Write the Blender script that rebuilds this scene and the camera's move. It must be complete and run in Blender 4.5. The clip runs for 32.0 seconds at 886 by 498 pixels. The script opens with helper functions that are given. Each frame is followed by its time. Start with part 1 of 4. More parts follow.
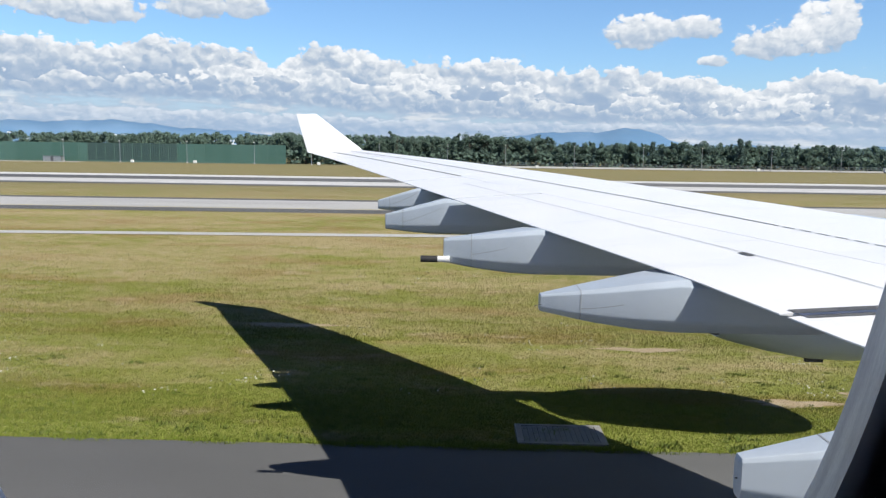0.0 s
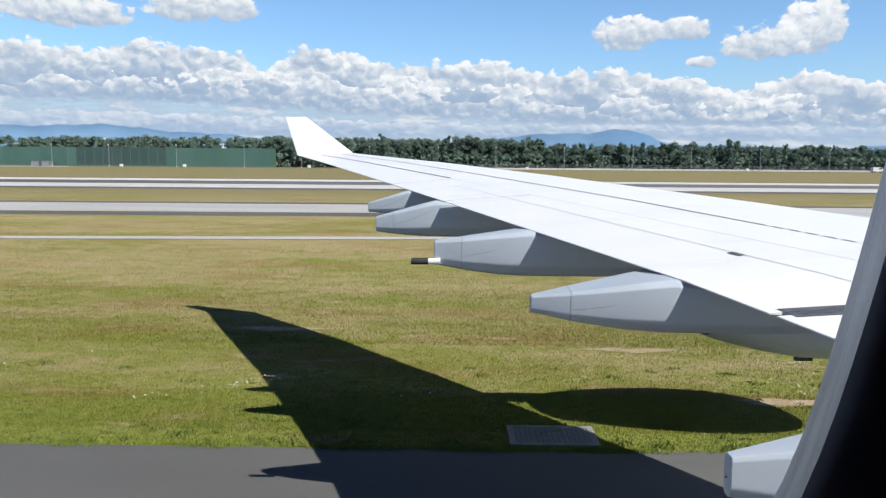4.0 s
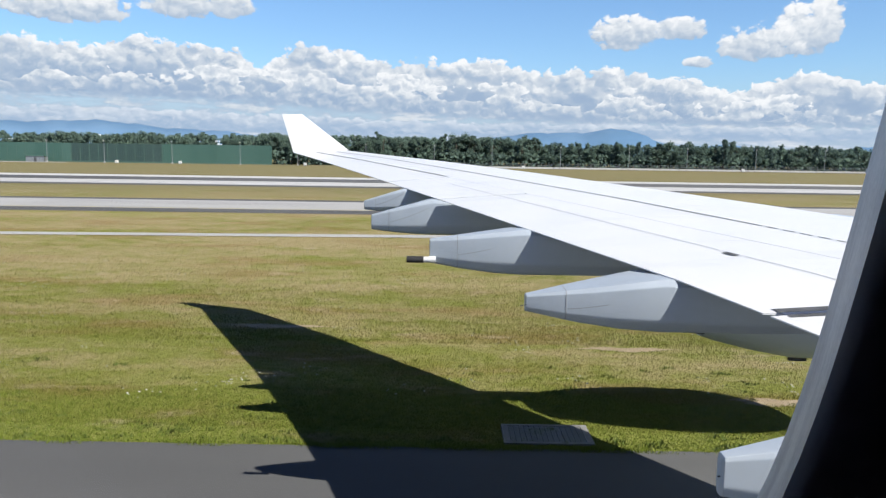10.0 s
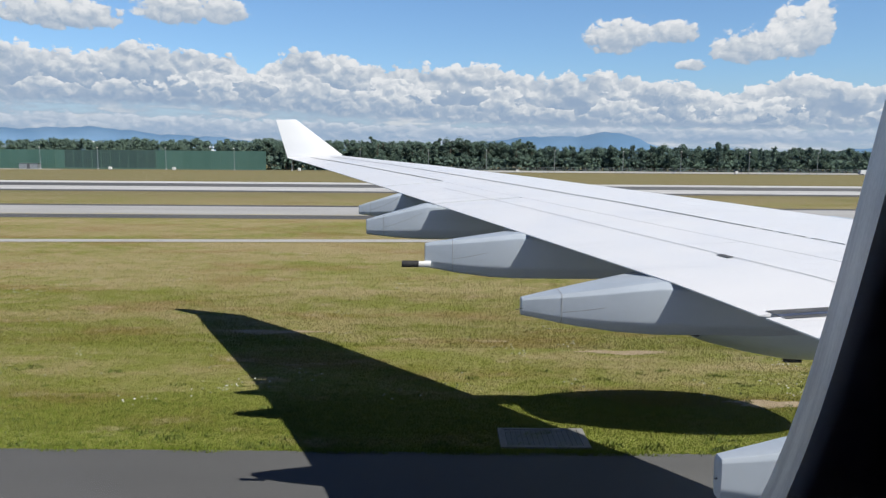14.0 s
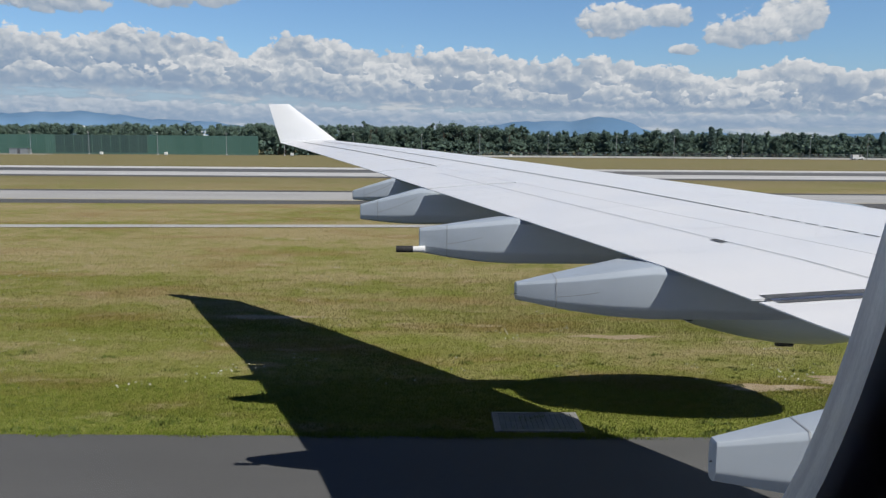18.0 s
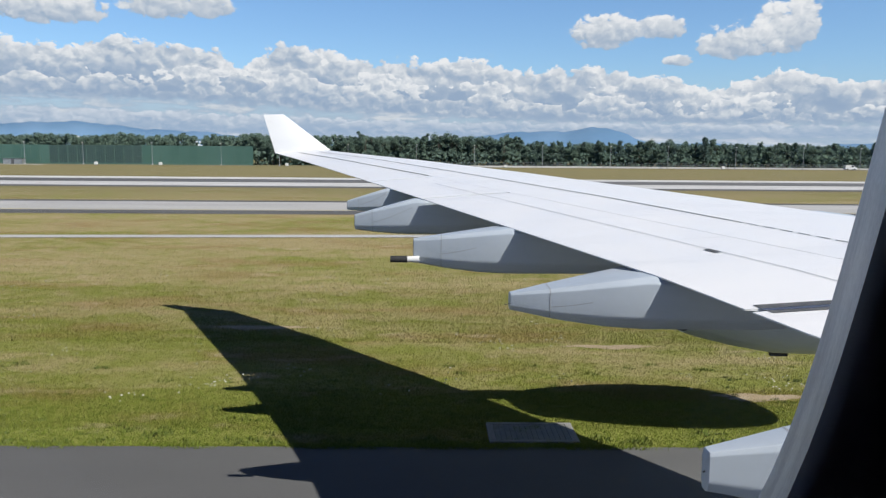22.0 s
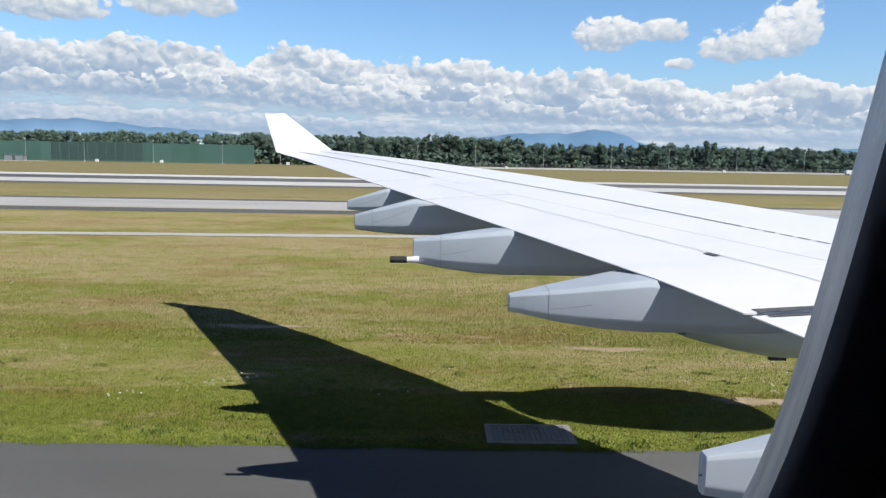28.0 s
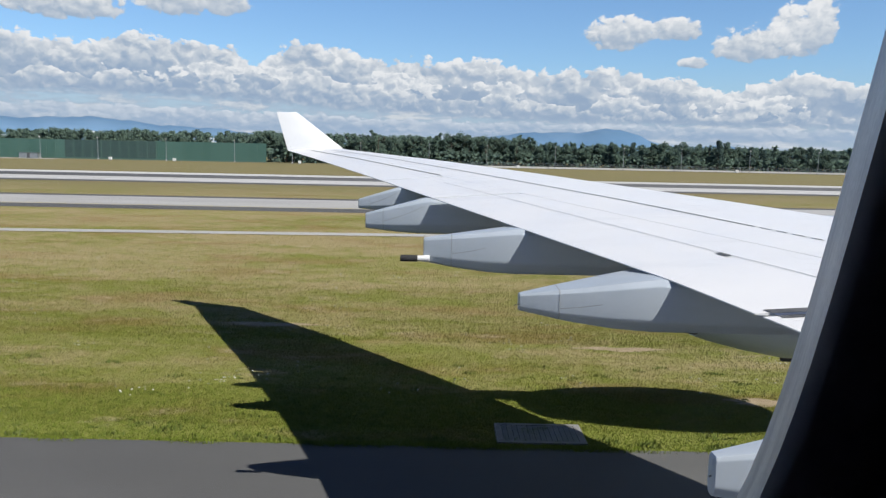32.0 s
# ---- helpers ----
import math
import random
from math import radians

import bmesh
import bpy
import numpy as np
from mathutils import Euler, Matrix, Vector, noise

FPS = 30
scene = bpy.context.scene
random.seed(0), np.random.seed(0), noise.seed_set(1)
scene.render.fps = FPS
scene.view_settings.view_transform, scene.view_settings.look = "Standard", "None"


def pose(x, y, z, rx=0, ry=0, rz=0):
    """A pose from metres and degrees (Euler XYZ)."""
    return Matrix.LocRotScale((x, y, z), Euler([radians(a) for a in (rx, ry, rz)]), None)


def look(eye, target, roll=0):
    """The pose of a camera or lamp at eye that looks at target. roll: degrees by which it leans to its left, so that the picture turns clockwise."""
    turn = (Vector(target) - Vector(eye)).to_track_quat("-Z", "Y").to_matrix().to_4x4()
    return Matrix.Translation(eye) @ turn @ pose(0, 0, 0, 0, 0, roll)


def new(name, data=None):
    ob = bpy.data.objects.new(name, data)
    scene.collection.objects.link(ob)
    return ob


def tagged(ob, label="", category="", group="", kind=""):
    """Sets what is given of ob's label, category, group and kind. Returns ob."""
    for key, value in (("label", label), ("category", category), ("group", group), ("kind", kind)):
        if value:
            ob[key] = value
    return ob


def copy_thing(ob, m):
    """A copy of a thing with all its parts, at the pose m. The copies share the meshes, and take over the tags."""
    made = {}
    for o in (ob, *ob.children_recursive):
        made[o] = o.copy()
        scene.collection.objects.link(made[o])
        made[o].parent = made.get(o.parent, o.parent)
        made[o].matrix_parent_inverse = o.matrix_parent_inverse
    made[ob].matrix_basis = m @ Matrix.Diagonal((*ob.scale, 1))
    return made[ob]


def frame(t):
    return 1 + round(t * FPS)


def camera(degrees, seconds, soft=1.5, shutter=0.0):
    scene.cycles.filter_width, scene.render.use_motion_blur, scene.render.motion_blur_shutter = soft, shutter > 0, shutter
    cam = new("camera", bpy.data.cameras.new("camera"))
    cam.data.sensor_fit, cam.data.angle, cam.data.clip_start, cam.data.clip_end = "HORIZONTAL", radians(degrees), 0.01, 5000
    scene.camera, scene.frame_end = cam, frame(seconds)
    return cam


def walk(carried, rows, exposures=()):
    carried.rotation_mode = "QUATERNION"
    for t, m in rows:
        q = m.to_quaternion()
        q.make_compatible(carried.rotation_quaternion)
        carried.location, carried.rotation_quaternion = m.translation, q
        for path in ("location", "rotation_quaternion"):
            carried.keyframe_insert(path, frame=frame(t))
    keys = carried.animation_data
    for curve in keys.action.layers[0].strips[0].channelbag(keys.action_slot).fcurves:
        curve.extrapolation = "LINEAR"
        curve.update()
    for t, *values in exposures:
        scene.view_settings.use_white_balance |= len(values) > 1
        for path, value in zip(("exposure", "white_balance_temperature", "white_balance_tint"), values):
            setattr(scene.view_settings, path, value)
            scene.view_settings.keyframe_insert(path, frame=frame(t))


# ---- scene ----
# Camera: held by hand inside a cabin window behind the wing; x ahead, y outboard, z up.
EYE_Z = 5.7
cam = camera(59.5, 32.0, soft=1.25)
TURNS = [
    (0.0, 82.96, -0.80, 1.55, -0.0093, 0.0),
    (0.5, 83.00, -0.53, 1.07, -0.0055, 0.0),
    (1.0, 83.01, -0.45, 0.93, -0.0017, 0.0),
    (1.5, 82.60, -1.26, 1.31, -0.0064, 0.0),
    (2.0, 82.87, -0.47, 1.03, -0.0110, 0.0),
    (2.5, 82.76, -0.36, 1.17, -0.0077, 0.0),
    (3.0, 82.98, -0.68, 1.08, -0.0044, 0.0),
    (3.5, 83.09, -0.65, 0.95, -0.0029, 0.0),
    (5.5, 83.18, 0.31, 0.81, -0.0009, 0.0),
    (6.0, 83.09, -0.82, 1.13, -0.0004, 0.0),
    (6.5, 83.28, -0.04, 1.41, 0.0014, 0.0),
    (7.0, 83.18, 0.01, 0.82, 0.0030, 0.0),
    (7.5, 83.13, 0.43, 0.77, 0.0022, 0.0),
    (8.0, 83.13, -0.56, 0.82, 0.0014, 0.0),
    (8.5, 83.22, -0.55, 0.73, 0.0027, 0.0),
    (9.0, 83.04, -0.65, 0.69, 0.0040, 0.0),
    (9.5, 83.13, -0.89, 0.64, 0.0028, 0.0),
    (10.0, 83.01, -0.81, 0.57, 0.0016, 0.0),
    (10.5, 82.92, -0.62, 0.72, -0.0060, 0.0),
    (11.0, 82.73, -0.10, 0.62, -0.0071, 0.0),
    (11.5, 83.13, -0.34, 0.37, -0.0060, 0.0),
    (12.0, 83.12, -0.30, 0.30, -0.0048, 0.0),
    (12.5, 82.96, 0.03, 0.23, -0.0026, 0.0),
    (13.0, 82.94, -0.00, -0.00, -0.0004, 0.0),
    (13.5, 83.07, -0.43, -0.01, -0.0004, 0.0),
    (14.0, 83.33, -0.43, 0.15, -0.0005, 0.0),
    (14.5, 83.24, -0.68, 0.31, -0.0028, 0.0),
    (16.5, 83.08, -1.37, 0.54, -0.0121, 0.0),
    (17.0, 82.41, -1.49, 0.65, -0.0176, 0.0),
    (17.5, 82.24, -0.71, 0.04, -0.0166, 0.0),
    (18.0, 82.23, -0.42, -0.35, -0.0156, 0.0),
    (18.5, 82.70, -0.60, -0.87, -0.0125, 0.0),
    (19.0, 82.60, -0.48, -0.72, -0.0094, 0.0),
    (19.5, 82.98, -0.48, -0.71, -0.0103, 0.0),
    (20.0, 82.86, -0.78, -0.40, -0.0112, 0.0),
    (20.5, 83.00, -0.55, -0.53, -0.0093, 0.0),
    (21.0, 83.02, -0.75, -0.72, -0.0074, 0.0),
    (21.5, 82.94, -0.21, -0.67, -0.0069, 0.0),
    (22.0, 82.98, -0.44, -0.73, -0.0064, 0.0),
    (22.5, 83.13, -0.30, -0.73, -0.0083, 0.0),
    (23.0, 82.76, -0.26, -0.88, -0.0101, 0.0),
    (23.5, 82.48, -0.20, -0.69, -0.0094, 0.0),
    (24.0, 82.46, 0.01, -0.65, -0.0086, 0.0),
    (24.5, 82.42, -0.26, -0.45, -0.0072, 0.0),
    (25.0, 83.24, 0.00, -0.35, -0.0056, 0.0),
    (25.5, 83.12, -0.55, -0.47, -0.0046, 0.0),
    (27.5, 83.04, -1.20, -0.52, -0.0007, 0.0),
    (28.0, 83.04, -1.03, -0.65, -0.0005, 0.0),
    (28.5, 83.09, -1.18, -0.71, -0.0005, 0.0),
    (29.0, 83.09, -1.22, -0.73, -0.0006, 0.0),
    (29.5, 82.99, -1.12, -0.56, -0.0020, 0.0),
    (30.0, 83.04, -1.05, -0.31, -0.0033, 0.0),
    (30.5, 83.19, -0.92, -0.18, -0.0023, 0.0),
    (31.0, 82.86, -0.68, 0.27, -0.0014, 0.0),
    (31.5, 82.85, -1.52, 0.57, 0.0023, 0.0),
    (32.0, 82.94, -1.18, 0.19, 0.0060, 0.0),
]
EXPOSURES = [(t, e + 0.34) for t, e in ((0, 0.0), (10, 0.0), (12, -0.08), (13, -0.20), (14, -0.25), (17, -0.52), (19, -0.42), (21, -0.33), (23, -0.12), (25, -0.06), (30, -0.05), (31, -0.10), (32, -0.22))]
walk(cam, [(t, pose(dx, 0, EYE_Z + dz, rx, ry, rz)) for t, rx, ry, rz, dx, dz in TURNS], EXPOSURES)

# ---- light ----
SUN_TO = Vector((0.71, -0.55, 1.0))          # towards the sun
sun_data = bpy.data.lights.new("sun", "SUN")
sun_data.energy, sun_data.angle, sun_data.color = 5.0, radians(0.53), (1.0, 0.96, 0.89)
sun = new("sun", sun_data)
sun.matrix_world = look(SUN_TO * 60, (0, 0, 0))


class Graph:
    """Short spelling for node trees."""
    def __init__(self, tree):
        self.t = tree
        tree.nodes.clear()

    def n(self, kind, **props):
        node = self.t.nodes.new(kind)
        for k, v in props.items():
            if k == "op":
                node.operation = v
            elif k == "dims":
                node.noise_dimensions = v
            elif k == "blend":
                node.blend_type = v
        return node

    def link(self, a, b):
        self.t.links.new(a, b)

    def put(self, socket, v):
        if isinstance(v, bpy.types.NodeSocket):
            self.link(v, socket)
        else:
            socket.default_value = v

    def m(self, op, a, b=0.0, c=None, clamp=False):
        node = self.n("ShaderNodeMath", op=op)
        node.use_clamp = clamp
        self.put(node.inputs[0], a)
        self.put(node.inputs[1], b)
        if c is not None:
            self.put(node.inputs[2], c)
        return node.outputs[0]

    def mix(self, f, a, b):
        node = self.n("ShaderNodeMixRGB")
        self.put(node.inputs[0], f)
        for s, v in ((node.inputs[1], a), (node.inputs[2], b)):
            self.put(s, v if isinstance(v, bpy.types.NodeSocket) else (*v, 1.0))
        return node.outputs[0]

    def noise(self, vec, scale, detail=4.0, rough=0.55, warp=0.0):
        node = self.n("ShaderNodeTexNoise")
        self.link(vec, node.inputs["Vector"])
        node.inputs["Scale"].default_value = scale
        node.inputs["Detail"].default_value = detail
        node.inputs["Roughness"].default_value = rough
        node.inputs["Distortion"].default_value = warp
        return node.outputs[0]

    def smooth(self, v, lo, hi, a=0.0, b=1.0):
        node = self.n("ShaderNodeMapRange")
        node.interpolation_type = "SMOOTHSTEP"
        self.put(node.inputs[0], v)
        for i, q in enumerate((lo, hi, a, b)):
            node.inputs[i + 1].default_value = q
        return node.outputs[0]

    def vec(self, x, y, z=0.0):
        node = self.n("ShaderNodeCombineXYZ")
        for i, v in enumerate((x, y, z)):
            self.put(node.inputs[i], v)
        return node.outputs[0]

    def ramp(self, f, stops):
        node = self.n("ShaderNodeValToRGB")
        el = node.color_ramp.elements
        while len(el) < len(stops):
            el.new(0.5)
        for e, (p, c) in zip(el, stops):
            e.position = p
            e.color = (c, c, c, 1) if isinstance(c, float) else (*c, 1)
        self.link(f, node.inputs[0])
        return node.outputs[0]


world = bpy.data.worlds.new("world")
scene.world = world
world.use_nodes = True
g = Graph(world.node_tree)
sky = g.n("ShaderNodeTexSky")
sky.sky_type = "NISHITA"
sky.sun_disc = False
sky.sun_elevation = math.atan2(1.0, math.hypot(0.71, 0.55))
sky.sun_rotation = math.atan2(0.71, -0.55)
sky.altitude, sky.air_density, sky.dust_density, sky.ozone_density = 100, 1.0, 0.6, 1.6
coord = g.n("ShaderNodeTexCoord").outputs["Generated"]
sep = g.n("ShaderNodeSeparateXYZ")
g.link(coord, sep.inputs[0])
az = g.m("MULTIPLY", g.m("ARCTAN2", sep.outputs[0], sep.outputs[1]), 57.2958)
el = g.m("MULTIPLY", g.m("ARCSINE", sep.outputs[2]), 57.2958)
el = g.m("ADD", el, g.smooth(el, 0.0, 3.0, 0.0, 0.95))


def along(stops):
    """A height in degrees that changes with the azimuth: (azimuth, degrees) pairs, eased between."""
    node = g.n("ShaderNodeValToRGB")
    node.color_ramp.interpolation = "EASE"
    el_ = node.color_ramp.elements
    while len(el_) < len(stops):
        el_.new(0.5)
    for e, (a, h) in zip(el_, stops):
        e.position, e.color = (a + 60.0) / 120.0, (h / 12.0, h / 12.0, h / 12.0, 1)
    g.link(g.m("DIVIDE", g.m("ADD", az, 60.0), 120.0), node.inputs[0])
    return g.m("MULTIPLY", node.outputs[0], 12.0)


warp_a = g.m("MULTIPLY", g.m("SUBTRACT", g.noise(g.vec(az, g.m("MULTIPLY", el, 1.3), 1.0), 0.9, 4.0, 0.6), 0.5), 1.5)
warp_e = g.m("MULTIPLY", g.m("SUBTRACT", g.noise(g.vec(az, g.m("MULTIPLY", el, 1.3), 8.0), 0.9, 4.0, 0.6), 0.5), 1.1)


def heaps(da, de, seed, scale=0.62):
    """Rounded cauliflower heads, three sizes on one another: 0 in the creases, 1 on the heads."""
    node = g.n("ShaderNodeTexVoronoi")
    node.feature, node.normalize = "SMOOTH_F1", True
    g.link(g.vec(g.m("ADD", g.m("ADD", az, warp_a), da), g.m("MULTIPLY", g.m("ADD", g.m("ADD", el, warp_e), de), 1.25), seed), node.inputs["Vector"])
    for key, v in (("Scale", scale), ("Detail", 2.8), ("Roughness", 0.46), ("Lacunarity", 2.3), ("Smoothness", 0.26)):
        node.inputs[key].default_value = v
    return g.m("SUBTRACT", 1.0, node.outputs["Distance"])


heads = heaps(0.0, 0.0, 2.0, 0.80)
rise = g.m("SUBTRACT", heads, heaps(0.26, 0.34, 2.0, 0.80))
heads_b = heaps(7.3, 2.1, 5.0, 1.05)
rise_b = g.m("SUBTRACT", heads_b, heaps(7.51, 2.37, 5.0, 1.05))
fine = g.m("SUBTRACT", g.noise(g.vec(az, g.m("MULTIPLY", el, 1.6), 9.0), 1.3, 5.0, 0.54), 0.5)
broad = g.m("SUBTRACT", g.noise(g.vec(g.m("MULTIPLY", az, 0.5), el, 4.0), 0.55, 3.0, 0.5), 0.5)
HAZE = (0.47, 0.625, 0.84)
TONES = [(0.0, (0.40, 0.53, 0.72)), (0.32, (0.53, 0.64, 0.79)), (0.62, (0.80, 0.86, 0.93)), (0.86, (1.04, 1.06, 1.09)), (1.0, (1.12, 1.13, 1.14))]


def shade_of(light, haze):
    node = g.n("ShaderNodeValToRGB")
    el_ = node.color_ramp.elements
    while len(el_) < len(TONES):
        el_.new(0.5)
    for e, (p, c) in zip(el_, TONES):
        e.position, e.color = p, (*c, 1)
    g.put(node.inputs[0], light)
    return g.mix(haze, node.outputs[0], HAZE)


def bank(under, crest, base, hd, rs, lump, haze, gain=1.0, floor_soft=0.35):
    """A long bank of heaped cloud: lit heads above, a level grey base."""
    top = g.m("ADD", crest, g.m("ADD", g.m("MULTIPLY", g.m("SUBTRACT", hd, 0.62), lump), g.m("MULTIPLY", fine, 0.6 * lump)))
    deep_ = g.m("SUBTRACT", top, el)
    floor_ = g.m("SUBTRACT", g.m("ADD", el, g.m("MULTIPLY", fine, 0.9)), base)
    cover = g.m("MULTIPLY", g.smooth(deep_, -0.04, 0.20), g.smooth(floor_, -floor_soft, floor_soft))
    up = g.m("DIVIDE", g.m("SUBTRACT", el, base), g.m("MAXIMUM", g.m("SUBTRACT", crest, base), 1.4))
    light = g.m("ADD", g.smooth(up, -0.1, 1.25, 0.08, 0.68), g.m("MULTIPLY", rs, 1.9 * gain))
    light = g.m("ADD", light, g.m("ADD", g.m("MULTIPLY", fine, 0.38), g.m("MULTIPLY", broad, 1.0)))
    light = g.m("ADD", light, g.smooth(deep_, 0.7, 0.0, 0.0, 0.16), clamp=True)
    return g.mix(cover, under, shade_of(light, haze))


def puffs(under, spots, haze=0.03):
    """Single small clouds with flat bases, each a union of rounded heaps (azimuth, elevation, half width, height)."""
    d = -1.0
    up = 0.0
    for a0, e0, sa, se in spots:
        qa = g.m("POWER", g.m("ABSOLUTE", g.m("DIVIDE", g.m("SUBTRACT", az, a0), sa)), 2.0)
        de = g.m("SUBTRACT", el, e0)
        qe = g.m("POWER", g.m("ABSOLUTE", g.m("DIVIDE", de, g.smooth(de, -0.02, 0.02, se * 0.62, se))), 2.0)
        q = g.m("ADD", qa, qe)
        d = g.m("MAXIMUM", d, g.m("SUBTRACT", 1.0, q))
        up = g.m("MAXIMUM", up, g.m("MULTIPLY", g.smooth(q, 2.6, 1.2), g.m("ADD", g.m("DIVIDE", de, 1.7 * se), 0.40)))
    d = g.m("ADD", d, g.m("ADD", g.m("MULTIPLY", g.m("SUBTRACT", heads_b, 0.66), 2.6), g.m("MULTIPLY", fine, 1.6)))
    cover = g.smooth(d, 0.0, 0.42)
    light = g.m("ADD", g.m("MULTIPLY", g.m("ADD", up, 0.30), 0.72), g.m("ADD", g.m("MULTIPLY", rise_b, 1.2), g.m("MULTIPLY", fine, 0.40)), clamp=True)
    return g.mix(cover, under, shade_of(light, haze))


blue = g.n("ShaderNodeMixRGB", blend="MULTIPLY")
blue.inputs[0].default_value = 1.0
g.link(sky.outputs[0], blue.inputs[1])
blue.inputs[2].default_value = (0.117, 0.148, 0.181, 1)
deep = g.n("ShaderNodeMixRGB", blend="MULTIPLY")
deep.inputs[0].default_value = 1.0
g.link(blue.outputs[0], deep.inputs[1])
g.link(g.mix(g.smooth(el, 12.0, 36.0), (1.0, 1.0, 1.0), (0.05, 0.11, 0.26)), deep.inputs[2])
tone = g.mix(g.smooth(el, 0.0, 8.0, 0.75, 0.0), deep.outputs[0], (0.52, 0.66, 0.85))
# far, hazy bands of cloud low over the hills
streak = g.noise(g.vec(g.m("MULTIPLY", az, 0.30), g.m("MULTIPLY", el, 1.9), 6.0), 0.9, 5.0, 0.58)
streak = g.m("ADD", streak, g.m("MULTIPLY", rise_b, 0.30))
tone = g.mix(g.m("MULTIPLY", g.smooth(el, 5.5, 4.0), g.smooth(streak, 0.34, 0.54, 0.55, 0.97)), tone, g.mix(g.smooth(streak, 0.44, 0.66), (0.50, 0.63, 0.80), (0.84, 0.89, 0.95)))
tone = bank(tone, along(((-60, 3.3), (-20, 3.6), (0, 3.1), (12, 3.0), (30, 2.6), (60, 3.0))), along(((-60, 1.6), (60, 1.5))), heads_b, rise_b, 1.6, 0.45, 0.9)
CREST_LINE = ((-60, 7.6), (-31, 7.9), (-26, 7.6), (-21.5, 8.2), (-16, 7.8), (-13.5, 6.9), (-10.5, 8.2), (-8, 7.9), (-5, 7.4), (-1, 7.2), (2.8, 7.6), (6.5, 6.5), (11, 6.9), (16, 6.3), (19, 5.3), (24.5, 6.3), (30, 5.5), (60, 7.0))
BASE_LINE = ((-60, 4.6), (-18, 4.5), (-4, 3.9), (10, 3.3), (30, 2.9), (60, 3.6))
base_line = along(BASE_LINE)
tone = bank(tone, along(CREST_LINE), base_line, heads, rise, 2.6, 0.04)
tone = bank(tone, g.m("ADD", g.m("ADD", along(CREST_LINE), -2.0), g.m("MULTIPLY", broad, 7.5)), base_line, heads_b, rise_b, 2.4, 0.08)
tone = puffs(tone, ((-31.5, 10.9, 5.2, 2.0), (-26.0, 9.9, 4.0, 1.3), (-18.8, 10.7, 2.7, 1.4), (-15.9, 10.7, 1.9, 1.1),
                    (12.4, 9.3, 2.6, 1.5), (15.8, 9.5, 2.1, 1.0), (21.0, 8.3, 2.6, 1.4), (23.6, 8.9, 2.0, 2.2), (24.9, 9.6, 1.2, 2.2), (17.2, 7.4, 1.0, 0.5),
                    (62.0, 20.0, 12.0, 4.0), (-70.0, 24.0, 15.0, 5.0), (-128.0, 18.0, 14.0, 4.0), (165.0, 22.0, 16.0, 4.5)))
bg = g.n("ShaderNodeBackground")
g.link(tone, bg.inputs[0])
bg.inputs[1].default_value = 0.725
g.link(bg.outputs[0], g.n("ShaderNodeOutputWorld").inputs[0])


# ---- materials ----
def leafy(name, build, through_share=0.45, upright=0.0):
    """Thin leaves and blades: matt, with some light coming through. upright: how far the shading follows the sward instead of the single blade."""
    mat = bpy.data.materials.new(name)
    mat.use_nodes = True
    g = Graph(mat.node_tree)
    col = build(g, g.n("ShaderNodeNewGeometry").outputs["Position"])
    a, b, mix = g.n("ShaderNodeBsdfDiffuse"), g.n("ShaderNodeBsdfTranslucent"), g.n("ShaderNodeMixShader")
    g.link(col, a.inputs[0])
    g.link(col, b.inputs[0])
    mix.inputs[0].default_value = through_share
    if upright:
        lean = g.n("ShaderNodeMixRGB")
        lean.inputs[0].default_value = upright
        g.link(g.n("ShaderNodeNewGeometry").outputs["Normal"], lean.inputs[1])
        lean.inputs[2].default_value = (0, 0, 1, 1)
        g.link(lean.outputs[0], a.inputs["Normal"])
    g.link(a.outputs[0], mix.inputs[1])
    g.link(b.outputs[0], mix.inputs[2])
    g.link(mix.outputs[0], g.n("ShaderNodeOutputMaterial").inputs[0])
    return mat


def material(name, build, rough=0.6, metal=0.0, bump=None, spec=0.5):
    """A procedural material: build(g, position) gives its colour; bump = (scale, metres, detail)."""
    mat = bpy.data.materials.new(name)
    mat.use_nodes = True
    g = Graph(mat.node_tree)
    out = g.n("ShaderNodeOutputMaterial")
    b = g.n("ShaderNodeBsdfPrincipled")
    g.link(b.outputs[0], out.inputs[0])
    pos = g.n("ShaderNodeNewGeometry").outputs["Position"]
    col = build(g, pos)
    g.put(b.inputs["Base Color"], col if isinstance(col, bpy.types.NodeSocket) else (*col, 1))
    b.inputs["Metallic"].default_value = metal
    b.inputs["Specular IOR Level"].default_value = spec
    if isinstance(rough, tuple):
        g.link(g.smooth(g.noise(pos, rough[2], 4.0), 0.3, 0.7, rough[0], rough[1]), b.inputs["Roughness"])
    else:
        b.inputs["Roughness"].default_value = rough
    if bump:
        bp = g.n("ShaderNodeBump")
        bp.inputs["Strength"].default_value = 1.0
        bp.inputs["Distance"].default_value = bump[1]
        g.link(g.noise(pos, bump[0], bump[2] if len(bump) > 2 else 4.0), bp.inputs["Height"])
        g.link(bp.outputs[0], b.inputs["Normal"])
    return mat


def stretched(g, pos, sx, sy, sz):
    node = g.n("ShaderNodeVectorMath", op="MULTIPLY")
    g.link(pos, node.inputs[0])
    node.inputs[1].default_value = (sx, sy, sz)
    return node.outputs[0]


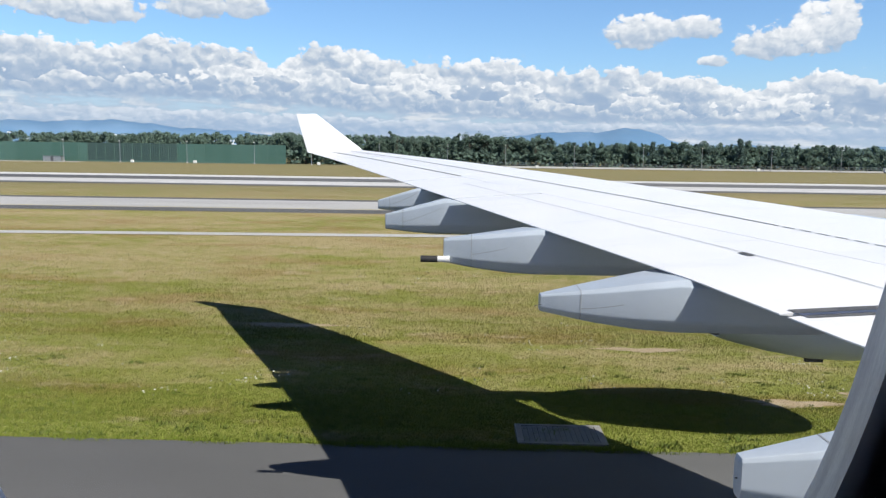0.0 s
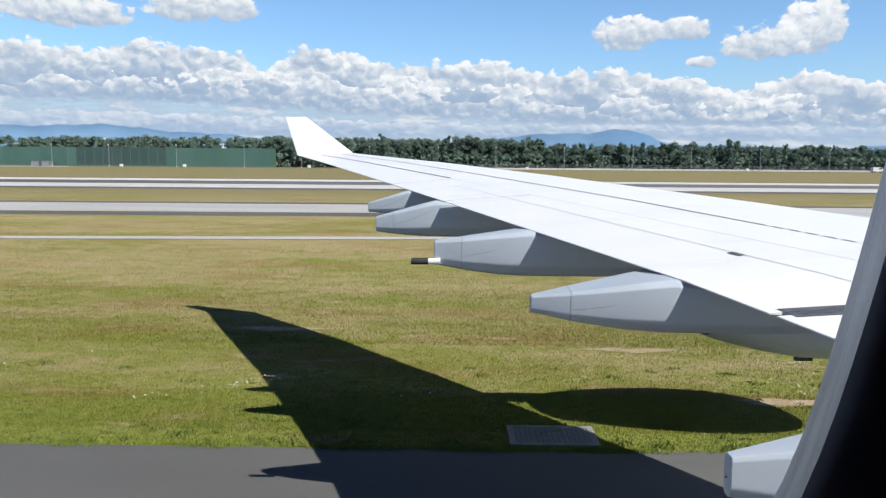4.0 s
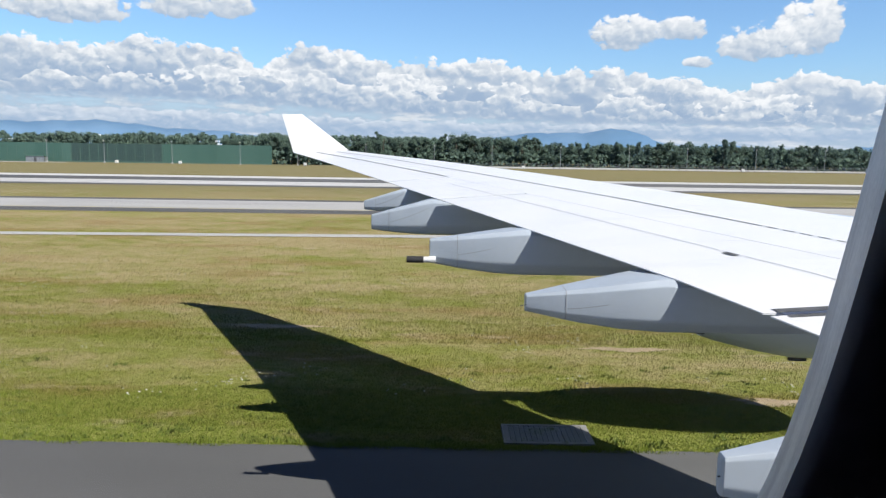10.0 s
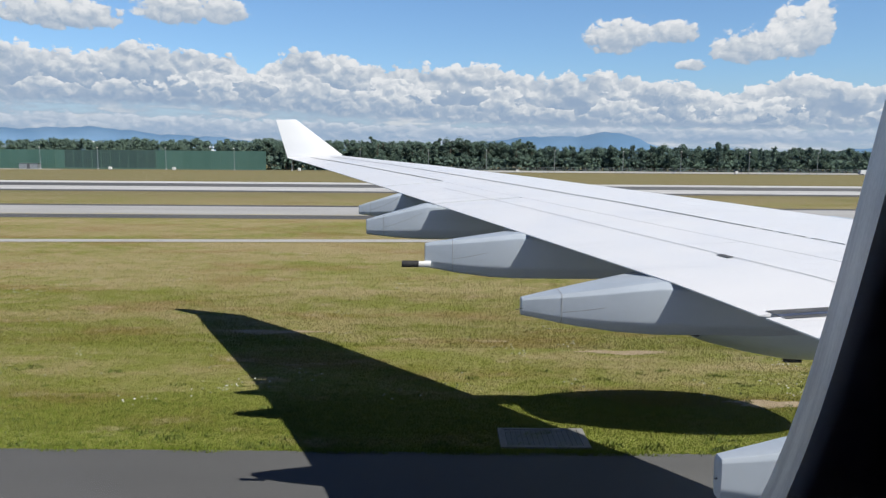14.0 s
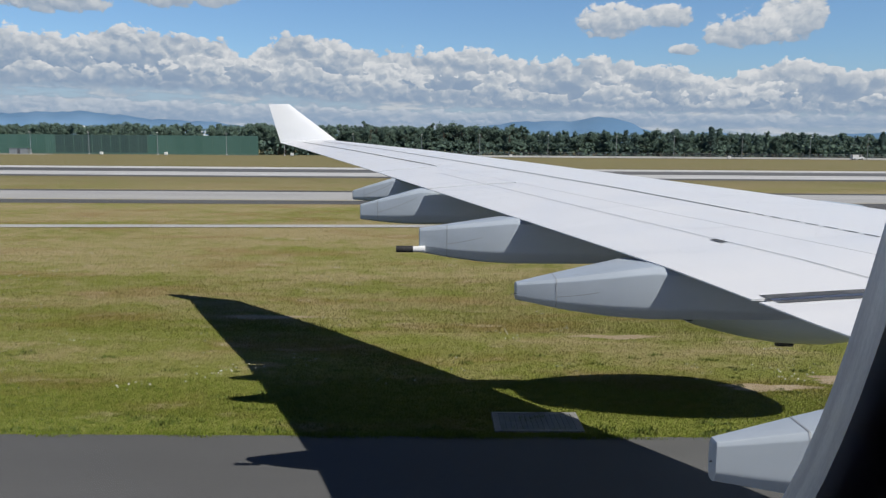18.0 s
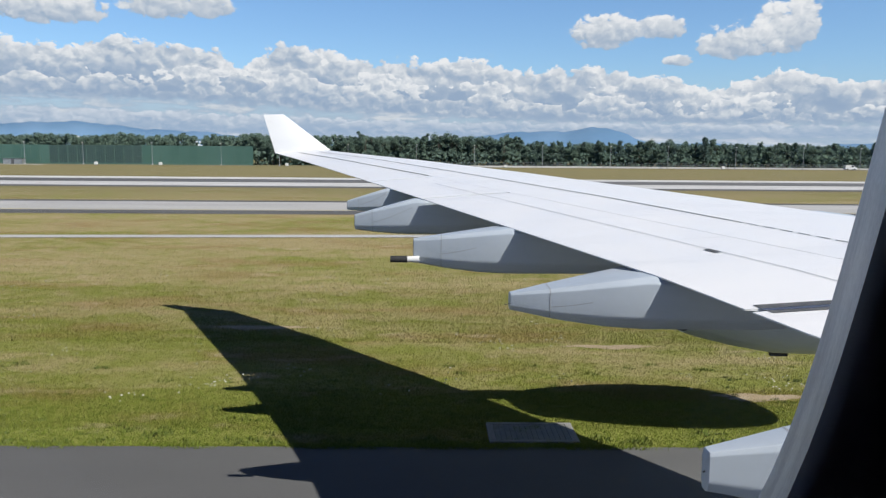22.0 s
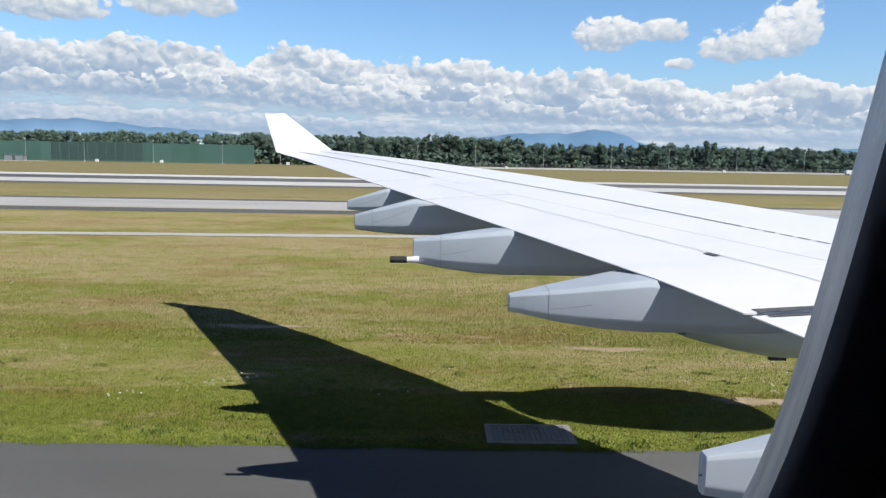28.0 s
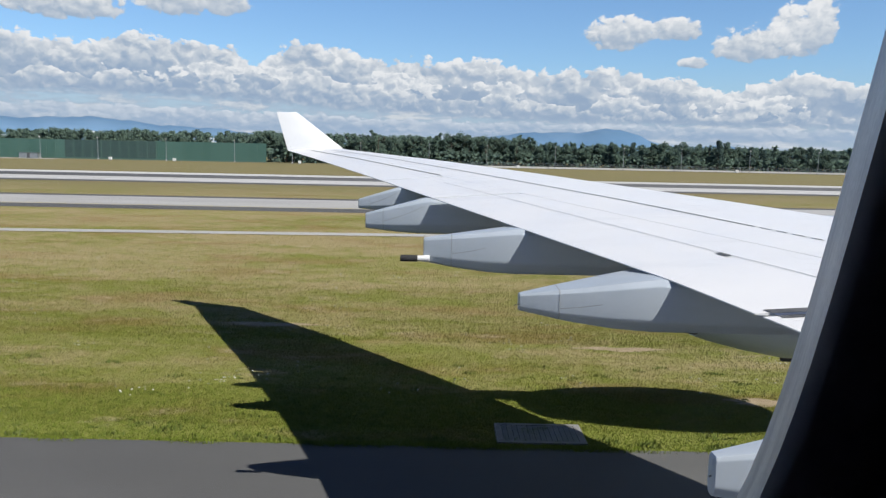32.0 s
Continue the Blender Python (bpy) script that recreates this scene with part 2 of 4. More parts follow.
def two_tone(a, b, scale, sx=1.0, sy=1.0, sz=1.0, lo=0.35, hi=0.65, fine=None):
    def build(g, pos):
        p = stretched(g, pos, sx, sy, sz)
        c = g.mix(g.smooth(g.noise(p, scale, 6.0, 0.6), lo, hi), a, b)
        if fine:
            k = g.n("ShaderNodeMixRGB", blend="MULTIPLY")
            k.inputs[0].default_value = 1.0
            g.link(c, k.inputs[1])
            g.link(g.ramp(g.noise(pos, fine[0], 3.0, 0.6), [(0.3, 1.0 - fine[1]), (0.7, 1.0)]), k.inputs[2])
            c = k.outputs[0]
        return c
    return build


def by_island(stops):
    def build(g, pos):
        return g.ramp(g.n("ShaderNodeNewGeometry").outputs["Random Per Island"], stops)
    return build


def by_object(stops, scale=0.4):
    def build(g, pos):
        r = g.n("ShaderNodeObjectInfo").outputs["Random"]
        return g.ramp(g.m("ADD", g.m("MULTIPLY", r, 0.7), g.m("MULTIPLY", g.noise(pos, scale, 4.0), 0.3)), stops)
    return build


M_WING = material("white_wing_paint", two_tone((0.80, 0.805, 0.81), (0.73, 0.74, 0.755), 1.1, 0.35, 2.2, 1.0, 0.45, 0.8, (14.0, 0.03)), (0.3, 0.42, 2.0), bump=(0.8, 0.004))
M_FAIRING = material("grey_fairing_paint", two_tone((0.455, 0.51, 0.57), (0.41, 0.465, 0.52), 1.6, 0.4, 2.0, 2.0, 0.4, 0.75, (18.0, 0.05)), (0.34, 0.48, 3.0))
M_UNDER = material("grey_underside_paint", two_tone((0.42, 0.475, 0.535), (0.35, 0.40, 0.455), 1.2, 0.3, 2.0, 1.0), 0.4)
M_SEAM = material("dark_seal", two_tone((0.07, 0.075, 0.08), (0.12, 0.125, 0.13), 6.0), 0.7)
M_SEAM_L = material("grey_seal", two_tone((0.50, 0.51, 0.53), (0.60, 0.61, 0.63), 5.0), 0.6)
M_SEAM_F = material("grey_panel_joint", two_tone((0.27, 0.29, 0.31), (0.33, 0.35, 0.37), 5.0), 0.6)
M_METAL = material("bare_metal", two_tone((0.55, 0.56, 0.58), (0.42, 0.43, 0.45), 4.0, 1, 1, 6), 0.35, 0.9)
M_DARK = material("sooty_metal_and_pit_shade", two_tone((0.03, 0.03, 0.032), (0.055, 0.055, 0.06), 8.0), 0.6, 0.5)
M_RUBBER = material("black_rubber", two_tone((0.02, 0.02, 0.02), (0.035, 0.035, 0.035), 9.0), 0.75)
M_REVEAL = material("window_reveal_plastic", two_tone((0.86, 0.86, 0.88), (0.66, 0.66, 0.70), 60.0, 1.0, 1.0, 0.06, 0.4, 0.65, (420.0, 0.14)), 0.45)
M_LINING = material("cabin_lining", two_tone((0.66, 0.64, 0.70), (0.74, 0.72, 0.78), 12.0), 0.75)
M_ASPHALT = material("asphalt", two_tone((0.122, 0.122, 0.121), (0.158, 0.157, 0.153), 0.22, 0.18, 1.0, 1.0, 0.35, 0.7, (38.0, 0.30)), 0.95, bump=(60.0, 0.006, 3.0), spec=0.08)
M_CONCRETE = material("pale_concrete", two_tone((0.46, 0.452, 0.43), (0.38, 0.373, 0.358), 0.16, 0.25, 1.0, 1.0, 0.35, 0.7, (22.0, 0.12)), 0.85, bump=(40.0, 0.003, 3.0))
M_RUNWAY = material("worn_runway_asphalt", two_tone((0.085, 0.085, 0.085), (0.13, 0.13, 0.125), 0.05, 0.1, 1.0, 1.0), 0.85)
M_RUNWAY_C = material("bleached_runway_concrete", two_tone((0.58, 0.572, 0.55), (0.48, 0.472, 0.455), 0.05, 0.1, 1.0, 1.0), 0.85)
M_JOINT = material("joint_filler", two_tone((0.20, 0.19, 0.18), (0.28, 0.27, 0.25), 3.0), 0.85)
M_YELLOW = material("yellow_road_paint", two_tone((0.62, 0.50, 0.06), (0.50, 0.42, 0.10), 4.0, fine=(50.0, 0.3)), 0.7)
M_BLACKP = material("black_road_paint", two_tone((0.03, 0.03, 0.03), (0.06, 0.06, 0.06), 5.0), 0.8)
M_WHITE = material("white_paint", two_tone((0.78, 0.78, 0.76), (0.66, 0.66, 0.64), 3.0), 0.6)
M_SIGN_Y = material("yellow_sign_enamel", two_tone((0.75, 0.42, 0.03), (0.66, 0.36, 0.03), 3.0), 0.45)
M_SIGN_R = material("red_sign_enamel", two_tone((0.66, 0.035, 0.025), (0.56, 0.03, 0.02), 3.0), 0.45)
M_STEEL = material("galvanised_steel", two_tone((0.42, 0.44, 0.45), (0.32, 0.34, 0.35), 2.0), 0.5, 0.6)
M_KERB = material("weathered_concrete", two_tone((0.28, 0.275, 0.26), (0.21, 0.205, 0.195), 2.5, fine=(25.0, 0.2)), 0.9)
M_GRATE = material("drain_grate_iron", two_tone((0.13, 0.13, 0.13), (0.18, 0.18, 0.17), 6.0), 0.7, 0.0)
M_WALL_L = material("green_barrier_panel", by_object([(0.0, (0.056, 0.132, 0.108)), (0.5, (0.070, 0.154, 0.128)), (1.0, (0.084, 0.172, 0.144))], 0.3), 0.7)
M_WALL_D = material("dark_green_barrier_panel", by_object([(0.0, (0.040, 0.080, 0.076)), (1.0, (0.054, 0.098, 0.092))], 0.3), 0.75)
M_POST = material("grey_green_post", two_tone((0.075, 0.150, 0.120), (0.100, 0.175, 0.145), 1.0), 0.6)
M_BARK = material("bark", two_tone((0.10, 0.075, 0.055), (0.16, 0.125, 0.095), 3.0, 1, 1, 0.3), 0.9)
# far foliage: greens made paler and bluer, distance haze put into the colour
M_HAZED_LEAF = leafy("leaves", by_island([(0.0, (0.120, 0.176, 0.150)), (0.4, (0.138, 0.202, 0.166)), (0.75, (0.160, 0.232, 0.176)), (1.0, (0.190, 0.262, 0.186))]), 0.35, 0.55)
M_HAZED_PINE = leafy("haze_tinted_needles", by_island([(0.0, (0.105, 0.160, 0.148)), (0.5, (0.120, 0.180, 0.160)), (1.0, (0.145, 0.208, 0.172))]), 0.35, 0.55)
# wooded hills: the blue of distance haze is put into the base colour
M_HAZED_HILL = material("haze_tinted_hills", two_tone((0.125, 0.228, 0.355), (0.158, 0.265, 0.395), 0.004, 1, 1, 1.5, 0.35, 0.65), 1.0, spec=0.0)
M_GLASSY = material("dark_window_glass", two_tone((0.02, 0.025, 0.03), (0.035, 0.04, 0.05), 1.0), 0.1)
M_FLOWER = material("white_flowers", by_island([(0.0, (0.55, 0.56, 0.48)), (1.0, (0.80, 0.80, 0.74))]), 0.8)


pane_mat = bpy.data.materials.new("window_pane")
pane_mat.use_nodes = True
g = Graph(pane_mat.node_tree)
clear, gloss, both = g.n("ShaderNodeBsdfTransparent"), g.n("ShaderNodeBsdfGlossy"), g.n("ShaderNodeMixShader")
clear.inputs[0].default_value = (0.985, 0.99, 0.995, 1)
gloss.inputs["Roughness"].default_value = 0.05
both.inputs[0].default_value = 0.012
g.link(clear.outputs[0], both.inputs[1])
g.link(gloss.outputs[0], both.inputs[2])
g.link(both.outputs[0], g.n("ShaderNodeOutputMaterial").inputs[0])


def ground_colour(g, pos):
    s = g.n("ShaderNodeSeparateXYZ")
    g.link(pos, s.inputs[0])
    wide = stretched(g, pos, 0.42, 1.0, 0.0)
    flat = stretched(g, pos, 0.75, 1.0, 0.0)
    big = g.noise(wide, 0.13, 4.0, 0.6)
    mid = g.noise(flat, 0.85, 6.0, 0.66)
    fine = g.noise(flat, 5.0, 4.0, 0.7)
    green = g.mix(g.smooth(fine, 0.3, 0.7), (0.151, 0.171, 0.035), (0.244, 0.250, 0.067))
    straw = g.mix(g.smooth(fine, 0.3, 0.7), (0.252, 0.207, 0.094), (0.403, 0.334, 0.181))
    # mown, greener strip beside the pavement; drier further out
    far = g.smooth(s.outputs[1], 15.0, 48.0, -0.06, 0.025)
    near = g.smooth(s.outputs[1], 15.4, 19.0, -0.19, 0.0)
    k = g.m("ADD", g.m("ADD", g.m("MULTIPLY", big, 0.55), g.m("MULTIPLY", mid, 0.45)), g.m("ADD", far, near))
    c = g.mix(g.smooth(k, 0.38, 0.60), green, straw)
    rust = g.smooth(g.noise(wide, 0.31, 4.0, 0.6), 0.50, 0.66)
    c = g.mix(g.m("MULTIPLY", rust, 0.55), c, (0.235, 0.155, 0.063))
    sand = g.smooth(g.noise(wide, 0.62, 7.0, 0.72), 0.565, 0.70)
    c = g.mix(g.m("MULTIPLY", sand, 0.7), c, (0.437, 0.365, 0.244))
    # short dull turf beyond the runway
    return g.mix(g.smooth(s.outputs[1], 70.0, 130.0, 0.0, 0.62), c, (0.181, 0.161, 0.088))


def blade_colour(lo, hi):
    def build(g, pos):
        c = ground_colour(g, pos)
        k = g.n("ShaderNodeMixRGB", blend="MULTIPLY")
        k.inputs[0].default_value = 1.0
        g.link(c, k.inputs[1])
        g.link(g.ramp(g.n("ShaderNodeNewGeometry").outputs["Random Per Island"], [(0.0, lo), (1.0, hi)]), k.inputs[2])
        return k.outputs[0]
    return build


M_GROUND = material("meadow_ground", ground_colour, 0.95, bump=(9.0, 0.06, 5.0), spec=0.05)
M_BLADE = leafy("grass_blades", blade_colour((0.80, 0.82, 0.74), (1.18, 1.15, 1.10)), 0.18, 0.7)
M_BLADE_G = leafy("green_grass_blades", blade_colour((0.66, 0.80, 0.55), (1.05, 1.26, 0.85)), 0.18, 0.7)
M_TUFT = leafy("weed_leaves", by_island([(0.0, (0.105, 0.150, 0.035)), (0.6, (0.150, 0.195, 0.050)), (1.0, (0.215, 0.240, 0.080))]), 0.2, 0.75)
M_SAND = material("bare_sandy_soil", two_tone((0.42, 0.33, 0.21), (0.34, 0.26, 0.15), 1.5, fine=(20.0, 0.25)), 0.95, bump=(14.0, 0.03))


# ---- building helpers ----
def mesh_of(name, verts, faces, mat, smooth=False):
    me = bpy.data.meshes.new(name)
    me.from_pydata([tuple(v) for v in verts], [], [tuple(f) for f in faces])
    me.materials.append(mat)
    if smooth:
        me.polygons.foreach_set("use_smooth", [True] * len(me.polygons))
    me.update()
    return me


def piece(name, me, parent=None, label="", m=None):
    """Links a mesh as one object, under a thing where a parent is given."""
    ob = new(name, me)
    if parent is not None:
        ob.parent = parent
    if m is not None:
        ob.matrix_basis = m
    if label:
        ob["label"] = label
    return ob


def part(name, bm, mat, parent=None, label="", smooth=False, m=None):
    me = bpy.data.meshes.new(name)
    bmesh.ops.recalc_face_normals(bm, faces=bm.faces)
    bm.to_mesh(me)
    bm.free()
    me.materials.append(mat)
    if smooth:
        me.polygons.foreach_set("use_smooth", [True] * len(me.polygons))
        me.set_sharp_from_angle(angle=radians(38))
    return piece(name, me, parent, label, m)


def thing(name, at, label, category, group="", kind="", turn=0):
    ob = new(name)
    ob.matrix_basis = pose(*at, 0, 0, turn)
    return tagged(ob, label, category, group, kind)


def box(bm, x0, x1, y0, y1, z0, z1, bevel=0.0):
    vs = [bm.verts.new((x, y, z)) for x in (x0, x1) for y in (y0, y1) for z in (z0, z1)]
    fs = [bm.faces.new([vs[i] for i in q]) for q in ((0, 1, 3, 2), (4, 6, 7, 5), (0, 4, 5, 1), (2, 3, 7, 6), (0, 2, 6, 4), (1, 5, 7, 3))]
    if bevel:
        es = list({e for f in fs for e in f.edges})
        bmesh.ops.bevel(bm, geom=es, offset=bevel, segments=2, affect="EDGES", profile=0.5)
    return bm


def rod(bm, a, b, r, r2=None, sides=10):
    """A round bar from a to b."""
    a, b = Vector(a), Vector(b)
    q = (b - a).to_track_quat("Z", "Y").to_matrix()
    r2 = r if r2 is None else r2
    rings = []
    for c, rr in ((a, r), (b, r2)):
        rings.append([bm.verts.new(c + q @ Vector((rr * math.cos(2 * math.pi * i / sides), rr * math.sin(2 * math.pi * i / sides), 0))) for i in range(sides)])
    for i in range(sides):
        j = (i + 1) % sides
        bm.faces.new((rings[0][i], rings[0][j], rings[1][j], rings[1][i]))
    bm.faces.new(rings[0][::-1])
    bm.faces.new(rings[1])
    return bm


def loft(bm, rings, closed=True, cap=(True, True)):
    """Skins rings of equal length."""
    vs = [[bm.verts.new(p) for p in r] for r in rings]
    n = len(vs[0])
    for r0, r1 in zip(vs, vs[1:]):
        for i in range(n if closed else n - 1):
            j = (i + 1) % n
            bm.faces.new((r0[i], r0[j], r1[j], r1[i]))
    if closed and cap[0]:
        bm.faces.new(vs[0][::-1])
    if closed and cap[1]:
        bm.faces.new(vs[-1])
    return bm


def lathe_x(bm, profile, y, z, sides=48, cap=(False, False)):
    """Turns (x, radius) pairs round a line along x."""
    return loft(bm, [[(x, y + r * math.cos(2 * math.pi * i / sides), z + r * math.sin(2 * math.pi * i / sides)) for i in range(sides)] for x, r in profile], cap=cap)


SWALE_Y = (14.62, 17.0, 20.0, 25.0, 30.0, 36.0, 44.0, 56.0, 70.0)
SWALE_Z = (0.0, -0.03, -0.09, -0.30, -0.50, -0.58, -0.52, -0.28, 0.0)


def lie(x, y):
    """Height of the meadow: it falls away from the shoulder and rises again towards the runway; level ahead, at the junction."""
    return np.interp(y, SWALE_Y, SWALE_Z) * np.clip((36.0 - np.asarray(x)) / 8.0, 0.0, 1.0)


def sheet(name, pts, z, mat, parent=None, label=""):
    """A flat polygon at height z over the ground."""
    return piece(name, mesh_of(name, [(x, y, z + float(lie(x, y))) for x, y in pts], [list(range(len(pts)))], mat), parent, label)


def band(line, w0, w1):
    """The outline of a strip along a line of points, from w0 to w1 to its left."""
    left, right = [], []
    for i, (x, y) in enumerate(line):
        xa, ya = line[max(i - 1, 0)]
        xb, yb = line[min(i + 1, len(line) - 1)]
        d = math.hypot(xb - xa, yb - ya)
        nx, ny = -(yb - ya) / d, (xb - xa) / d
        left.append((x + nx * w1, y + ny * w1))
        right.append((x + nx * w0, y + ny * w0))
    return left, right


def strip(name, line, w0, w1, z, mat, parent=None, label=""):
    left, right = band(line, w0, w1)
    n = len(line)
    vs = [(x, y, z + float(lie(x, y))) for x, y in left + right]
    fs = [(i, n + i, n + i + 1, i + 1) for i in range(n - 1)]
    return piece(name, mesh_of(name, vs, fs, mat), parent, label)


# ---- the airfield: ground and pavements ----
EDGE = 14.55           # grass edge beside the shoulder
GRID_X = [-4600, -1500, -500, -150, -60, -30, 0, 28, 30, 32, 34, 36, 60, 150, 500, 1500, 4600]
GRID_Y = [-4600, -1500, -500, -150, -60, -30, 0, *SWALE_Y, 150, 500, 1500, 4600]
gv = [(x, y, float(lie(x, y))) for y in GRID_Y for x in GRID_X]
gn = len(GRID_X)
ground = piece("ground", mesh_of("ground", gv, [(r * gn + c, r * gn + c + 1, (r + 1) * gn + c + 1, (r + 1) * gn + c) for r in range(len(GRID_Y) - 1) for c in range(gn - 1)], M_GROUND))
tagged(ground, "dry olive and straw coloured airfield meadow grass", "grass field", kind="structure")

JX0 = 26.5             # where the side taxiway's outer corner begins
taxiway = tagged(sheet("taxiway", [(-700, -8), (700, -8), (700, 7.2), (-700, 7.2)], 0.024, M_CONCRETE), "pale concrete taxiway with straight joints under the aircraft", "taxiway", kind="structure")
shoulder = tagged(sheet("shoulder", [(-700, 7.2), (700, 7.2), (700, EDGE), (-700, EDGE)], 0.016, M_ASPHALT), "dark grey asphalt shoulder beside the concrete taxiway", "pavement", kind="structure")
for k in range(40):
    x = -140 + k * 7.5
    sheet("joint", [(x, -8), (x + 0.03, -8), (x + 0.03, 7.2), (x, 7.2)], 0.028, M_JOINT, taxiway)
for y in (-4.2, -0.4, 3.4):
    sheet("joint", [(-140, y), (160, y), (160, y + 0.03), (-140, y + 0.03)], 0.0285, M_JOINT, taxiway)
for y in (6.55, 6.95):
    sheet("edge_line", [(-700, y), (700, y), (700, y + 0.15), (-700, y + 0.15)], 0.030, M_YELLOW, taxiway, "yellow painted edge line")
sheet("centre_line", [(-700, -2.55), (700, -2.55), (700, -2.35), (-700, -2.35)], 0.030, M_YELLOW, taxiway, "yellow painted centre line")

# side taxiway: leaves the main one ahead of the wing in a wide curve
curve = [(66 - 34 * math.sin(a) - 6 * (1 - math.cos(a)), 7 + 52 * (1 - math.cos(a))) for a in np.linspace(0, math.pi / 2, 18)]
curve = [(78, 7.0), (72, 7.0)] + curve + [(26 - 3, 74), (20, 98), (16, 118)]
side = tagged(strip("side_taxiway", curve, -13, 11, 0.032, M_CONCRETE), "pale concrete side taxiway curving towards the runway", "taxiway", kind="structure")
strip("shoulder_strip", curve, 11, 17.5, 0.020, M_ASPHALT, side, "dark asphalt shoulder")
strip("shoulder_strip", curve, -19, -13, 0.020, M_ASPHALT, side, "dark asphalt shoulder")
for w in (10.1, 10.5):
    strip("edge_line", curve, w, w + 0.15, 0.037, M_YELLOW, side, "yellow painted edge line")
strip("centre_line", curve, -0.2, 0.1, 0.037, M_YELLOW, side, "yellow painted centre line")
hold = [(24.0, 27.6), (62.0, 29.8)]
strip("holding_position_line", hold, -1.0, 1.0, 0.036, M_BLACKP, side, "black painted band under the holding position lines")
for w in (-0.62, 0.38):
    strip("holding_position_line", hold, w, w + 0.26, 0.041, M_YELLOW, side, "yellow painted line")
for k in range(9):
    x = 25.5 + k * 4.0
    y = 27.6 + (x - 24) * 2.2 / 38
    strip("holding_position_rung", [(x, y), (x + 1.4, y + 0.08)], -0.45, -0.28, 0.042, M_YELLOW, side)
    strip("holding_position_rung", [(x, y), (x + 1.4, y + 0.08)], 0.14, 0.31, 0.042, M_YELLOW, side)
    for xx in (x, x + 1.24):
        strip("holding_position_rung", [(xx, y), (xx + 0.16, y + 0.01)], -0.4, 0.4, 0.0425, M_YELLOW, side)

# second taxiway further out, past the grass island
par_line = [(-700, 68.0), (-420, 70.5), (-150, 74.0), (0, 76.5), (100, 78.0), (700, 78.0)]
par = tagged(strip("parallel_taxiway", par_line, 0.0, 13.0, 0.022, M_CONCRETE), "pale concrete parallel taxiway beyond the meadow", "taxiway", kind="structure")
strip("shoulder_strip", par_line, -4.5, 0.0, 0.016, M_ASPHALT, par, "dark asphalt shoulder")
strip("shoulder_strip", par_line, 13.0, 16.0, 0.016, M_ASPHALT, par, "dark asphalt shoulder")
strip("edge_line", par_line, 0.5, 0.8, 0.027, M_YELLOW, par, "yellow painted edge line")

# runway
runway = tagged(sheet("runway", [(-1600, 132), (1600, 132), (1600, 178), (-1600, 178)], 0.020, M_RUNWAY_C), "long pale runway with dark rubbered middle", "runway", kind="structure")
sheet("runway_middle", [(-1600, 148), (1600, 148), (1600, 165), (-1600, 165)], 0.040, M_RUNWAY, runway, "darker worn asphalt middle strip")
sheet("runway_shoulder", [(-1600, 126), (1600, 126), (1600, 132), (-1600, 132)], 0.016, M_ASPHALT, runway, "dark asphalt shoulder")
for y in (136.0, 173.5):
    sheet("edge_line", [(-1600, y), (1600, y), (1600, y + 0.9), (-1600, y + 0.9)], 0.045, M_WHITE, runway, "white painted edge line")
track = tagged(strip("service_track", [(-300, 44.0), (-120, 50.0), (-60, 53.0), (-30, 54.5), (0, 56.0), (26, 57.0)], -0.75, 0.75, 0.030, M_CONCRETE), "narrow pale concrete track through the meadow", "track", kind="structure")

# ---- the aircraft's wing ----
TE_Y = [-2.4, 5.8, 6.2, 7.4, 10.54, 13.15, 17.45, 23.33, 26.6]
TE_X = [5.2, 2.88, 2.70, 2.20, 1.16, 0.15, -1.57, -4.04, -5.37]
TE_Z = [4.05, 4.35, 4.40, 4.53, 4.67, 4.83, 5.11, 5.50, 5.68]
LE_Y = [-2.4, 13.27, 17.8, 21.7, 26.6]
LE_X = [16.6, 5.97, 2.80, 0.26, -3.48]
CREST = [3.95, 5.02, 5.32, 5.54, 5.80]


def wing_at(y):
    xt, zt = np.interp(y, TE_Y, TE_X), np.interp(y, TE_Y, TE_Z)
    xl, zc = np.interp(y, LE_Y, LE_X), np.interp(y, LE_Y, CREST)
    chord = xl - xt
    return xt, zt, xl, (zc - 0.055 * chord - 0.3 * zt) / 0.7, chord


def half(c):
    return 1.0 * (0.2969 * math.sqrt(max(c, 0)) - 0.126 * c - 0.3516 * c * c + 0.2843 * c ** 3 - 0.1036 * c ** 4) / 0.1


def wing_point(y, c, up, lift=0.0):
    """A point of the wing's skin: c runs from the leading edge (0) to the trailing edge (1)."""
    xt, zt, xl, zl, chord = wing_at(y)
    z = zl + (zt - zl) * c + (1 if up else -1) * 0.110 * half(c) * 0.5 * chord * (1.0 if up else 0.85)
    return (xl - chord * c, y, z + lift)


def skin_patch(bm, ys, c0, c1, nc, thick_edges=True, lift=0.0):
    """A closed length of wing between the chord fractions c0 and c1."""
    rings = []
    for y in ys:
        cs = [c0 + (c1 - c0) * (1 - math.cos(math.pi * i / nc)) / 2 for i in range(nc + 1)]
        top = [wing_point(y, c, True, lift) for c in cs]
        low = [wing_point(y, c, False, -lift) for c in cs[::-1]]
        if c1 > 0.999:
            low[0] = (low[0][0], low[0][1], low[0][2] - 0.012)
        if c0 < 0.001:
            low = low[:-1]
        rings.append(top + low)
    return loft(bm, rings)


def span(a, b, n):
    return [a + (b - a) * i / n for i in range(n + 1)]


